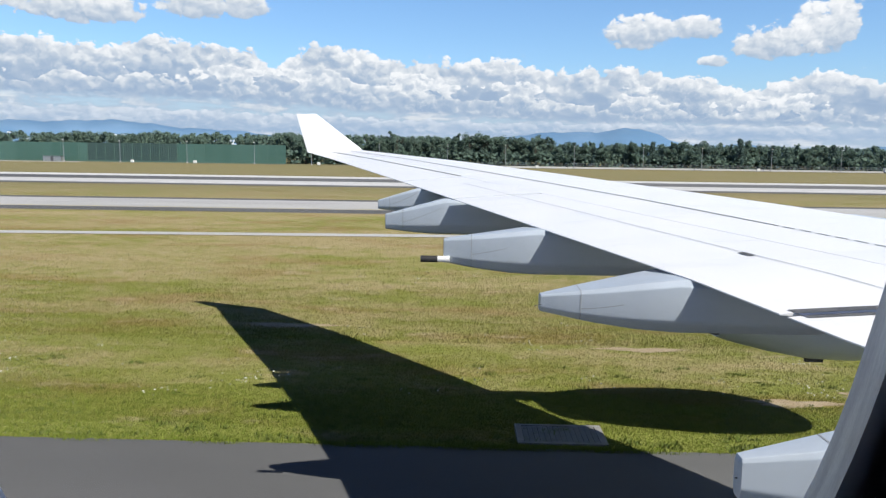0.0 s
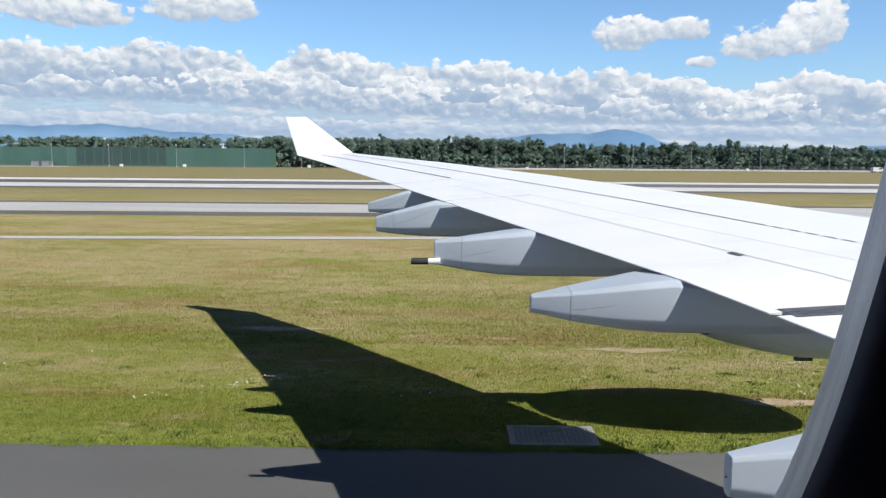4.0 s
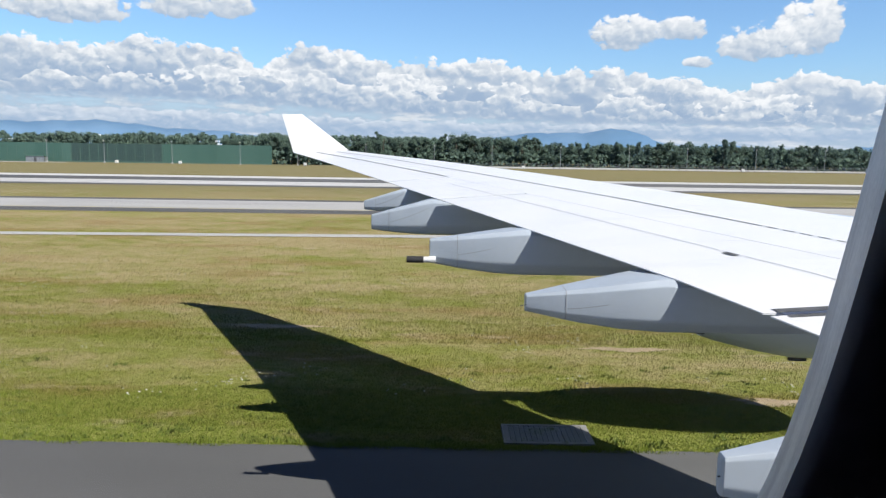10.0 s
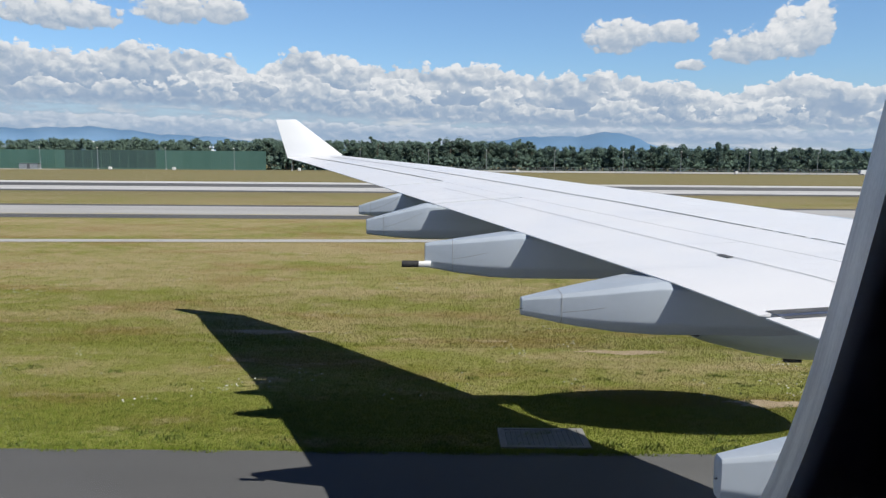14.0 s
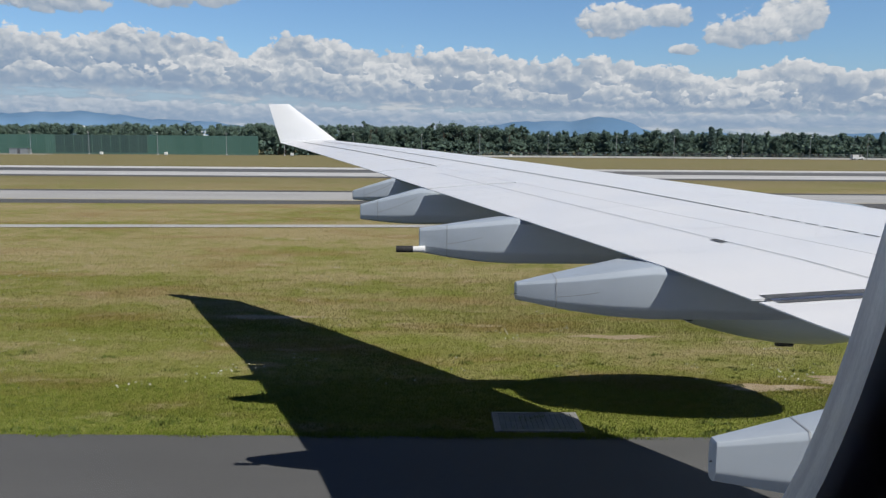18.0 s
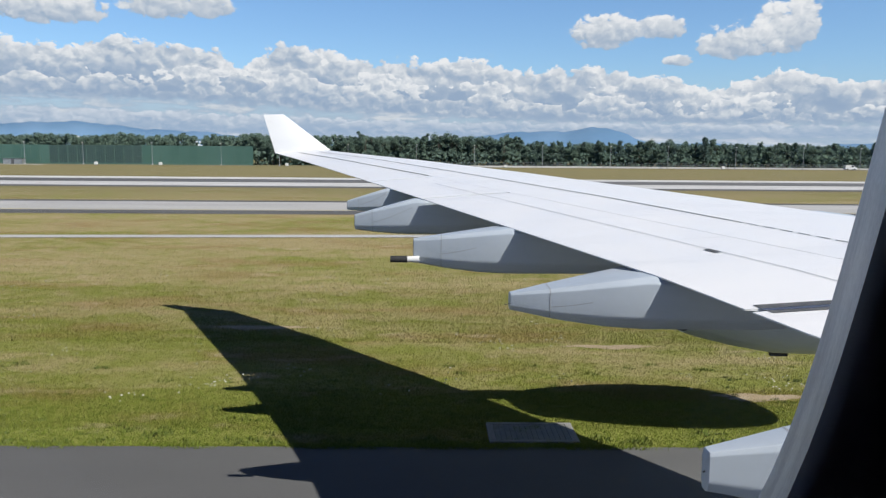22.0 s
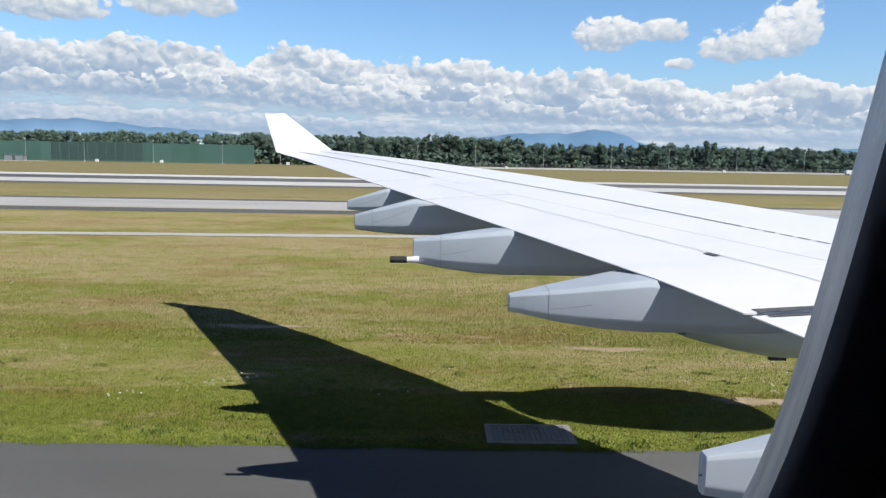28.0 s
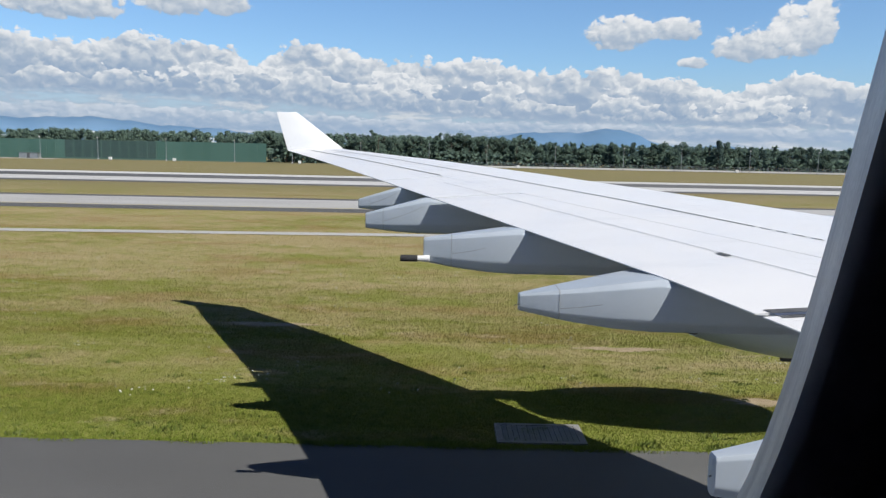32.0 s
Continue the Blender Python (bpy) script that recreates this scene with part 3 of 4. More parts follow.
wing = thing("aircraft_wing", (0, 0, 0), "white swept airliner wing with upturned tip and grey flap fairings", "aircraft wing")
part("wing_box", skin_patch(bmesh.new(), span(0.6, 26.6, 104), 0.0, 0.72, 22), M_WING, wing, "white painted wing skin", True)
for a, b, nm in ((0.7, 6.30, "inner_flap"), (6.38, 13.95, "outer_flap"), (14.05, 16.9, "outer_flap"), (16.97, 25.7, "aileron")):
    part(nm, skin_patch(bmesh.new(), span(a, b, max(8, round((b - a) * 4))), 0.722, 1.0, 8), M_WING, wing, "white painted", True)
part("wing_tip", skin_patch(bmesh.new(), span(25.73, 26.6, 3), 0.722, 1.0, 8), M_WING, wing, "white painted", True)

# upturned tip
rings = []
for s in [i / 10 for i in range(11)]:
    xl, xt = -3.48 - 1.68 * s, -5.37 - 0.48 * s
    zl, zt = 5.78 + 1.22 * s, 5.68 + 1.30 * s
    y = 26.6 + 0.5 * s
    ring = []
    for side_ in (1, -1):
        cs = [i / 9 for i in range(10)]
        for c in (cs if side_ > 0 else cs[::-1][1:-1]):
            t = side_ * half(c) * 0.035 * (xl - xt)
            ring.append((xl + (xt - xl) * c, y + t, zl + (zt - zl) * c))
    rings.append(ring)
part("winglet", loft(bmesh.new(), rings), M_WING, wing, "white upturned wing tip", True)


def seam(name, y0, y1, c0, c1, width, mat, n=24):
    """A sealed joint that runs along the span on the upper skin."""
    bm = bmesh.new()
    for i in range(n):
        ys = (y0 + (y1 - y0) * i / n, y0 + (y1 - y0) * (i + 1) / n)
        cs = (c0 + (c1 - c0) * i / n, c0 + (c1 - c0) * (i + 1) / n)
        q = []
        for y, c in zip(ys, cs):
            w = width / wing_at(y)[4]
            q += [wing_point(y, c - w / 2, True, 0.006), wing_point(y, c + w / 2, True, 0.006)]
        vs = [bm.verts.new(p) for p in q]
        bm.faces.new((vs[0], vs[1], vs[3], vs[2]))
    return part(name, bm, mat, wing, "thin sealed joint in the skin")


def cross_seam(y, c0, c1, width=0.02, mat=None):
    bm = bmesh.new()
    for i in range(6):
        ca, cb = c0 + (c1 - c0) * i / 6, c0 + (c1 - c0) * (i + 1) / 6
        vs = [bm.verts.new(wing_point(yy, c, True, 0.006)) for yy, c in ((y, ca), (y + width, ca), (y + width, cb), (y, cb))]
        bm.faces.new(vs)
    return part("rib_joint", bm, mat or M_SEAM_L, wing, "thin sealed joint in the skin")


for k in range(7):
    y0 = 8.4 + k * 1.8 / 7
    seam("spar_joint", y0, y0 + 0.19, 0.60 - 0.019 * k / 7, 0.598 - 0.019 * k / 7, 0.030, M_SEAM, 1)
seam("spar_joint", 10.2, 12.9, 0.581, 0.552, 0.033, M_SEAM, 20)
seam("spar_joint", 12.9, 25.4, 0.552, 0.50, 0.050, M_SEAM_F, 40)
seam("flap_joint", 3.0, 15.9, 0.838, 0.815, 0.013, M_SEAM_F, 40)
seam("aileron_joint", 17.1, 25.6, 0.715, 0.745, 0.045, M_SEAM, 24)
for y in (9.2, 13.9):
    cross_seam(y, 0.72, 0.81, 0.010)
bm = bmesh.new()
q = [wing_point(y, c, True, 0.010) for y, c in ((8.54, 0.829), (8.36, 0.829), (8.33, 0.841), (8.51, 0.841))]
bm.faces.new([bm.verts.new(p) for p in q])
part("hinge_cover", bm, M_SEAM, wing, "small dark hinge cover")
# slot between the flaps, with its seal
for c0, c1, w, mat in ((0.78, 0.985, 0.09, M_SEAM), (0.78, 0.985, 0.05, M_METAL), (0.80, 0.985, 0.05, M_SEAM)):
    cross_seam(6.36 if w == 0.09 else 6.30 if mat is M_METAL else 6.24, c0, c1, w, mat)


def mid_wing(x, y):
    """Height of the wing's middle at x, y."""
    xt, zt, xl, zl, chord = wing_at(y)
    c = min(1.0, max(0.0, (xl - x) / chord))
    return zl + (zt - zl) * c


def rounded(corners, r, n=4):
    """A closed outline with rounded corners; r: share of the shorter side given to each corner."""
    out = []
    m = len(corners)
    for i, c in enumerate(corners):
        p, q = Vector(corners[i - 1]), Vector(corners[(i + 1) % m])
        c = Vector(c)
        k = r * min((p - c).length, (q - c).length)
        a, b = c + (p - c).normalized() * k, c + (q - c).normalized() * k
        for j in range(n):
            t = j / (n - 1)
            out.append(tuple(a * (1 - t) ** 2 + c * 2 * t * (1 - t) + b * t * t))
    return out


SECTION = rounded([(0.84, 1.0), (-0.84, 1.0), (-1.0, 0.80), (-1.0, -0.45), (-0.66, -0.92), (0.0, -1.05), (0.66, -0.92), (1.0, -0.45), (1.0, 0.80)], 0.20)


def fairing(y, tail_x, tail_top, tail_bot, te_x, te_top, belly, nose_x, w_tail, w, label):
    """A canoe-shaped flap track fairing, blunt behind, that runs forward under the wing."""
    f = thing("flap_track_fairing", (0, 0, 0), label, "flap fairing", "flap track fairings")
    rings = []
    L = te_x - tail_x
    xs = [tail_x, tail_x + 0.012, tail_x + 0.3 * L, tail_x + 0.42 * L, tail_x + 0.7 * L, te_x, te_x + 0.3 * L, te_x + 0.8 * L, te_x + (nose_x - te_x) * 0.55, te_x + (nose_x - te_x) * 0.8, nose_x]
    for i, x in enumerate(xs):
        s = min(1.0, (x - tail_x) / L)
        k = max(0.0, (x - te_x) / (nose_x - te_x))
        top = tail_top + (te_top - tail_top) * s
        if k > 0:
            top = min(top, mid_wing(x, y - w / 2) - 0.01, mid_wing(x, y + w / 2) - 0.01)
        bot = tail_bot + (belly - tail_bot) * math.sin(min(1.0, s * 1.0) * math.pi / 2) + (top - 0.05 - belly) * max(0.0, (k - 0.35) / 0.65) ** 2
        ww = (w_tail + (w - w_tail) * s ** 0.8) * (1 - 0.75 * max(0.0, (k - 0.3) / 0.7) ** 2)
        if i == 0:
            top, bot, ww = top - 0.012, bot + 0.012, ww - 0.024
        h, zc = (top - bot) / 2, (top + bot) / 2
        ring = [(x, y + u * ww / 2, zc + v * h) for u, v in SECTION]
        rings.append(ring)
    part("fairing_body", loft(bmesh.new(), rings), M_FAIRING, f, "smooth grey painted shell", True)
    # joint between the tail cap and the shell, and the rivet line along the side
    x = tail_x + 0.3 * L
    src = rings[2]
    zc = sum(p[2] for p in src) / len(src)
    bm = bmesh.new()
    loft(bm, [[(x + d, y + (p[1] - y) * 1.004, zc + (p[2] - zc) * 1.006) for p in src] for d in (-0.006, 0.006)], cap=(False, False))
    part("tail_joint", bm, M_SEAM_F, f, "thin joint line")
    bm = bmesh.new()
    n = 10
    prev = None
    for i in range(n + 1):
        s = 0.30 + 0.68 * i / n
        x = tail_x + s * L
        ww = (w_tail + (w - w_tail) * s ** 0.8)
        top = tail_top + (te_top - tail_top) * s
        bot = tail_bot + (belly - tail_bot) * math.sin(s * math.pi / 2)
        z = (top + bot) / 2 + (top - bot) / 2 * (-0.12 + 1.05 * (s - 0.3))
        yy = y - ww / 2 * 0.985 - 0.004
        cur = (bm.verts.new((x, yy, z + 0.004)), bm.verts.new((x, yy, z - 0.004)))
        if prev:
            bm.faces.new((prev[0], cur[0], cur[1], prev[1]))
        prev = cur
    part("side_joint", bm, M_SEAM_F, f, "thin joint line")
    return f


F = "light grey canoe-shaped flap fairing hanging under the wing"
fairing(15.88, -1.76, 4.73, 4.55, -0.93, 4.99, 4.50, 2.2, 0.09, 0.46, "small light grey flap fairing under the outer wing")
fairing(14.32, -1.45, 4.57, 4.30, -0.33, 4.88, 4.22, 3.0, 0.10, 0.60, F)
f3 = fairing(10.95, -0.28, 4.50, 4.17, 1.04, 4.68, 4.02, 4.6, 0.11, 0.76, "light grey flap fairing with a drain pipe at its tail")
fairing(7.82, 0.78, 4.29, 4.12, 2.10, 4.53, 3.96, 6.4, 0.12, 0.96, "large light grey canoe-shaped flap fairing under the wing")
fairing(3.22, 1.18, 4.43, 4.25, 2.45, 4.68, 4.12, 5.2, 0.07, 0.46, "light grey blunt flap fairing close to the fuselage")
pipe = part("drain_pipe", rod(bmesh.new(), (-0.60, 10.86, 4.215), (-0.36, 10.86, 4.215), 0.048, sides=16), M_RUBBER, f3, "black pipe end")
bm = rod(bmesh.new(), (-0.36, 10.86, 4.215), (-0.29, 10.86, 4.215), 0.042, sides=16)
rod(bm, (-0.29, 10.86, 4.215), (-0.19, 10.86, 4.215), 0.045, 0.050, 16)
part("pipe_collar", bm, M_WHITE, pipe, "white pipe collar")
for y, x, z in ((7.75, 0.62, 4.17), (10.95, -0.40, 4.40), (3.2, 1.06, 4.33)):
    part("static_wick", rod(bmesh.new(), (x + 0.11, y, z + 0.01), (x + 0.2, y, z + 0.03), 0.004, sides=6), M_SEAM, wing, "thin dark static wick")

# ---- engine under the wing ----
EY, EZ = 15.6, 3.14
engine = thing("jet_engine", (0, 0, 0), "grey turbofan engine nacelle hanging under the wing", "jet engine")
nacelle = part("nacelle", lathe_x(bmesh.new(), [(5.12, 1.00), (5.10, 1.035), (5.4, 1.13), (6.1, 1.30), (6.9, 1.44), (7.8, 1.47), (8.5, 1.39), (8.95, 1.24), (9.13, 1.08), (9.05, 0.98), (8.8, 0.94), (8.3, 0.95), (7.0, 0.9), (5.12, 0.98)], EY, EZ), M_FAIRING, engine, "smooth grey painted cowling", True)
part("intake_lip", lathe_x(bmesh.new(), [(8.85, 1.285), (8.99, 1.225), (9.15, 1.08), (9.05, 0.970), (8.85, 0.935)], EY, EZ), M_METAL, nacelle, "bare metal intake lip", True)
nozzle = part("exhaust_nozzle", lathe_x(bmesh.new(), [(4.62, 0.84), (4.60, 0.87), (4.85, 0.95), (5.14, 1.015), (5.14, 0.95), (4.62, 0.82)], EY, EZ), M_DARK, engine, "dark metal nozzle ring", True)
part("exhaust_cone", lathe_x(bmesh.new(), [(6.5, 0.84), (5.2, 0.74), (4.66, 0.62), (4.62, 0.56), (4.5, 0.34), (4.1, 0.05)], EY, EZ, cap=(True, True)), M_DARK, nozzle, "dark sooty exhaust cone", True)
part("fan_disc", lathe_x(bmesh.new(), [(8.2, 0.94), (8.22, 0.3), (8.6, 0.05)], EY, EZ, cap=(False, True)), M_DARK, nacelle, "dark fan face", True)
bm = bmesh.new()
rings = []
for x, z0, z1, w in ((3.3, 4.55, 4.75, 0.10), (4.2, 4.15, 4.80, 0.34), (5.4, 3.75, 4.78, 0.42), (6.6, 3.9, 4.55, 0.40), (7.7, 4.1, 4.45, 0.22), (8.2, 4.2, 4.36, 0.06)):
    rings.append([(x, EY - w / 2, z0), (x, EY + w / 2, z0), (x, EY + w / 2, z1), (x, EY - w / 2, z1)])
part("pylon", loft(bm, rings), M_FAIRING, engine, "grey pylon that carries the engine")
part("drain_mast", box(bmesh.new(), 7.0, 7.35, EY - 0.06, EY + 0.06, EZ - 1.55, EZ - 1.40, 0.01), M_DARK, nacelle, "small dark drain mast")

# ---- fuselage and cabin window ----
CY, CZ, RAD = -2.46, 5.0, 2.82
fuselage = thing("fuselage", (0, 0, 0), "white aircraft fuselage section with a cabin window", "fuselage")
WX = (-0.30, 0.30)
WA = (radians(2), radians(26))
xs = [-9.0, -4.0, -1.5, *WX, 1.5, 4.0, 8.0, 12.0]
ang = [WA[0] + (WA[1] - WA[0]) * i / 3 for i in range(4)] + [WA[1] + (2 * math.pi - (WA[1] - WA[0])) * i / 44 for i in range(1, 44)]
na = len(ang)
for nm, rr, mat, lab in (("outer_skin", RAD, M_WING, "white painted skin"), ("cabin_lining", RAD - 0.07, M_LINING, "dark cabin lining in shade")):
    vs = [(x, CY + rr * math.cos(a), CZ + rr * math.sin(a)) for x in xs for a in ang]
    fs = []
    for i in range(len(xs) - 1):
        for j in range(na):
            if xs[i] == WX[0] and j < 3:
                continue
            k = (j + 1) % na
            fs.append((i * na + j, i * na + k, (i + 1) * na + k, (i + 1) * na + j))
    for i in (0, len(xs) - 1):
        fs.append([i * na + j for j in range(na)])
    piece(nm, mesh_of(nm, vs, fs, mat), fuselage, lab)

TILT = math.tan(radians(10))


def opening(depth, scale, dx, n=96, grow=0.0):
    """The window's rounded outline on the leaning side wall."""
    pts = []
    ro = -0.10
    for i in range(n):
        a = 2 * math.pi * i / n
        ca, sa = math.cos(a), math.sin(a)
        r = (abs(ca) ** 3.73 + abs(sa) ** 3.73) ** (-1 / 3.73)
        u, v = ca * r * (0.1593 * scale + grow), sa * r * (0.2201 * scale + grow)
        x = -0.0227 + dx + u * math.cos(ro) - v * math.sin(ro)
        h = (0.0222 + u * math.sin(ro) + v * math.cos(ro)) * math.cos(radians(10))
        pts.append((x, depth - TILT * h, EYE_Z + h))
    return pts


window = tagged(new("cabin_window"), "rounded aircraft cabin window with pale plastic reveal and dark surround", "window")
part("reveal", loft(bmesh.new(), [opening(0.252, 1.0, 0.0, grow=0.004), opening(0.250, 1.0, 0.0), opening(0.246, 0.995, -0.0004), opening(0.228, 0.960, -0.0015), opening(0.212, 0.930, -0.0025)], cap=(False, False)), M_REVEAL, window, "pale brushed plastic reveal", True)
part("outer_frame", loft(bmesh.new(), [opening(0.253, 1.0, 0.0, grow=0.003), opening(0.262, 1.0, 0.0, grow=0.02), opening(0.255, 1.0, 0.0, grow=0.11)], cap=(False, False)), M_METAL, window, "metal window frame", True)
part("surround", loft(bmesh.new(), [opening(0.212, 0.930, -0.0025), opening(0.209, 0.930, -0.0025, grow=0.004), opening(0.207, 0.930, -0.0025, grow=0.03), opening(0.205, 0.930, -0.0025, grow=0.12), opening(0.19, 0.930, -0.0025, grow=0.5)], cap=(False, False)), M_LINING, window, "dark side wall panel in shade", True)
pane = part("pane", loft(bmesh.new(), [opening(0.2515, 1.0, 0.0, grow=0.002), opening(0.2535, 1.0, 0.0, grow=0.002)]), pane_mat, window, "clear window pane")
pane.visible_shadow = False


# ---- distance: hills, town, woods ----
def ridge(az_deg):
    """Height in metres of the far ridge line at 4.2 km."""
    b = lambda c, w, h: h * math.exp(-((az_deg - c) / w) ** 2)
    h = 46 + 6 * math.sin(az_deg * 0.7) + 3 * math.sin(az_deg * 2.3 + 1)
    h += b(-30, 10, 84) + b(-20, 7, 48) + b(-12, 4, 16) + b(7.2, 4.0, 84) + b(12.5, 2.6, 80) + b(3, 2.5, 16) + b(18, 3, 20)
    h += b(-48, 9, 90) + b(40, 10, 60) + b(70, 14, 80) + b(-80, 16, 90)
    return h + 2.5 * math.sin(az_deg * 5.1) + 1.5 * math.sin(az_deg * 11.7)


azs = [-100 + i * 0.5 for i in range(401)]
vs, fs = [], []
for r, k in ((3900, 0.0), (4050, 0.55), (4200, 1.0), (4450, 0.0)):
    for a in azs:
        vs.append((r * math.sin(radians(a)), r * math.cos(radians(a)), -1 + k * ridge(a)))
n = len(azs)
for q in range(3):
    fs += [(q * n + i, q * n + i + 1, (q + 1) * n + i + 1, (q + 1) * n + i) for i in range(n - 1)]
hills = tagged(piece("distant_hills", mesh_of("distant_hills", vs, fs, M_HAZED_HILL, True)), "wooded hills on the horizon, coloured blue for haze", "hills", kind="structure")

rng = random.Random(5)


def joined_boxes(items):
    vs, fs = [], []
    for x, y, z, sx, sy, sz in items:
        o = len(vs)
        vs += [(x + a * sx / 2, y + b * sy / 2, z + c * sz) for a in (-1, 1) for b in (-1, 1) for c in (0, 1)]
        fs += [tuple(o + i for i in q) for q in ((0, 1, 3, 2), (4, 6, 7, 5), (0, 4, 5, 1), (2, 3, 7, 6), (1, 5, 7, 3))]
    return vs, fs


houses = []
for i in range(150):
    a = rng.uniform(-24.5, -11.5) if i < 110 else rng.uniform(-36, -26)
    r = rng.uniform(3960, 4045)
    k = 0.55 * (r - 3900) / 150
    houses.append((r * math.sin(radians(a)), r * math.cos(radians(a)), k * ridge(a) - 4, rng.uniform(8, 26), 10, rng.uniform(5, 13)))
town = tagged(piece("distant_town", mesh_of("distant_town", *joined_boxes(houses), M_WHITE)), "small white houses of a far town below the hills", "town", kind="stuff")


def leaf_cloud(rnd, height, width, pine, n, size):
    """Leaf clumps of one crown, as quads: uneven lobes with gaps."""
    vs, fs = [], []
    lobes = []
    for _ in range(22 if not pine else 16):
        if pine:
            k = rnd.uniform(0.25, 0.92)
            r = width * 0.5 * (1.25 - k) * rnd.uniform(0.6, 1.15)
            a = rnd.uniform(0, 6.28)
            lobes.append((math.cos(a) * r * 0.6, math.sin(a) * r * 0.6, k * height, 0.35 + r * 0.75, 0.09 * height))
        else:
            k = rnd.uniform(0.28, 0.93)
            r = width * 0.38 * math.sin(math.pi * min(1, max(0.12, k))) ** 0.5 * rnd.uniform(0.3, 1.0)
            a = rnd.uniform(0, 6.28)
            s = rnd.uniform(0.12, 0.21) * width
            lobes.append((math.cos(a) * r, math.sin(a) * r, k * height, s, s * 0.75))
    for i in range(n):
        x, y, z, s, sz = lobes[i % len(lobes)]
        d = Vector((rnd.gauss(0, 1), rnd.gauss(0, 1), rnd.gauss(0, 1))).normalized() * (rnd.random() ** 0.4)
        c = Vector((x + d.x * s, y + d.y * s, z + d.z * sz))
        u = Vector((rnd.gauss(0, 1), rnd.gauss(0, 1), rnd.gauss(0, 1))).normalized()
        w = u.cross(Vector((rnd.gauss(0, 1), rnd.gauss(0, 1), rnd.gauss(0, 1)))).normalized()
        q = size * rnd.uniform(0.6, 1.3)
        o = len(vs)
        vs += [c - u * q, c + w * q * 0.7, c + u * q, c - w * q * 0.7]
        fs.append((o, o + 1, o + 2, o + 3))
    return vs, fs


VARIANTS = []
for i in range(9):
    rnd = random.Random(40 + i)
    pine = i >= 5
    hgt = rnd.uniform(11.5, 14.5)
    wid = rnd.uniform(6.0, 9.0) if not pine else rnd.uniform(5.0, 6.5)
    VARIANTS.append((pine, hgt, wid, leaf_cloud(rnd, hgt, wid, pine, 2400, 0.27)))

FAR = []
for i in range(9):
    rnd = random.Random(70 + i)
    pine, hgt, wid = VARIANTS[i][:3]
    FAR.append(leaf_cloud(rnd, hgt, wid, pine, 480, 0.46))

tree_makers = []
for i, (pine, hgt, wid, (lv, lf)) in enumerate(VARIANTS):
    lab = "dark green pine tree at the edge of the wood" if pine else "full green broadleaf tree at the edge of the wood"
    t = thing("pine_tree" if pine else "broadleaf_tree", (-40 + i * 9, 372, 0), lab, "tree", "trees along the wood's edge")
    bm = rod(bmesh.new(), (0, 0, 0), (0.1, 0, hgt * 0.45), 0.24, 0.16, 8)
    rod(bm, (0.1, 0, hgt * 0.45), (-0.1, 0.1, hgt * 0.88), 0.16, 0.05, 8)
    for k in range(5):
        a = k * 2.4 + i
        z = hgt * (0.38 + 0.1 * k)
        rod(bm, (0.05, 0, z), (math.cos(a) * wid * 0.28, math.sin(a) * wid * 0.28, z + hgt * 0.12), 0.08, 0.03, 6)
    part("trunk", bm, M_BARK, t, "brown trunk with limbs")
    piece("crown", mesh_of("crown", lv, lf, M_HAZED_PINE if pine else M_HAZED_LEAF), t, "uneven green crown")
    tree_makers.append(t)

rng = random.Random(11)
placed = 0
for k in range(190):
    x = -112 + k * 2.8 + rng.uniform(-1.2, 1.2)
    i = rng.choice([0, 1, 2, 3, 4, 0, 1, 2]) if x < 40 else rng.choice(range(9))
    s = rng.uniform(0.80, 1.10) * (0.95 if x < -82 else 1.10 if x < 40 else 0.90 if x < 250 else 0.86)
    y = 346 + rng.uniform(0, 9) + max(0, (-78 - x)) * 1.2
    m = pose(x, y, 0, 0, 0, rng.uniform(0, 360)) @ Matrix.Diagonal((s, s, s * rng.uniform(0.9, 1.1), 1))
    if placed < len(tree_makers):
        tree_makers[placed].matrix_basis = m
    else:
        c = copy_thing(tree_makers[i], Matrix())
        c.matrix_basis = m
    placed += 1

# the wood behind, too deep to count
wv, wf = [], []
for k in range(1150):
    x = rng.uniform(-420, 470)
    if x < -95:
        y = rng.uniform(430, 520)
        s = rng.uniform(1.08, 1.28)
    else:
        y = 354 + 50 * rng.random() ** 1.5
        s = rng.uniform(0.86, 1.02) * (1.08 if x < 40 else 0.90)
    lv, lf = FAR[rng.choice(range(5 if x < 0 else 9))]
    a = rng.uniform(0, 6.28)
    ca, sa = math.cos(a) * s, math.sin(a) * s
    o = len(wv)
    wv += [(x + v[0] * ca - v[1] * sa, y + v[0] * sa + v[1] * ca, v[2] * s) for v in lv]
    wf += [tuple(o + q for q in f) for f in lf]
wood = tagged(piece("woodland", mesh_of("woodland", wv, wf, M_HAZED_LEAF)), "dense green mixed wood behind the airfield", "wood", kind="stuff")
uv, uf = [], []
for k in range(24000):
    x, y = rng.uniform(-80, 480), rng.uniform(345, 362)
    s = rng.uniform(0.3, 6.0)
    o = len(uv)
    u = Vector((rng.gauss(0, 1), rng.gauss(0, 1), rng.gauss(0, 0.6))).normalized() * 0.85
    w = u.cross(Vector((rng.gauss(0, 1), rng.gauss(0, 1), rng.gauss(0, 1)))).normalized() * 0.6
    c = Vector((x, y, s))
    uv += [c - u, c + w, c + u, c - w]
    uf.append((o, o + 1, o + 2, o + 3))
tagged(piece("undergrowth", mesh_of("undergrowth", uv, uf, M_HAZED_LEAF)), "low green bushes under the wood's edge", "bushes", kind="stuff")

# ---- noise barrier ----
barrier = thing("noise_barrier", (0, 0, 0), "long green noise barrier of upright panels between posts", "noise barrier")
PW, PH = 4.0, 8.2


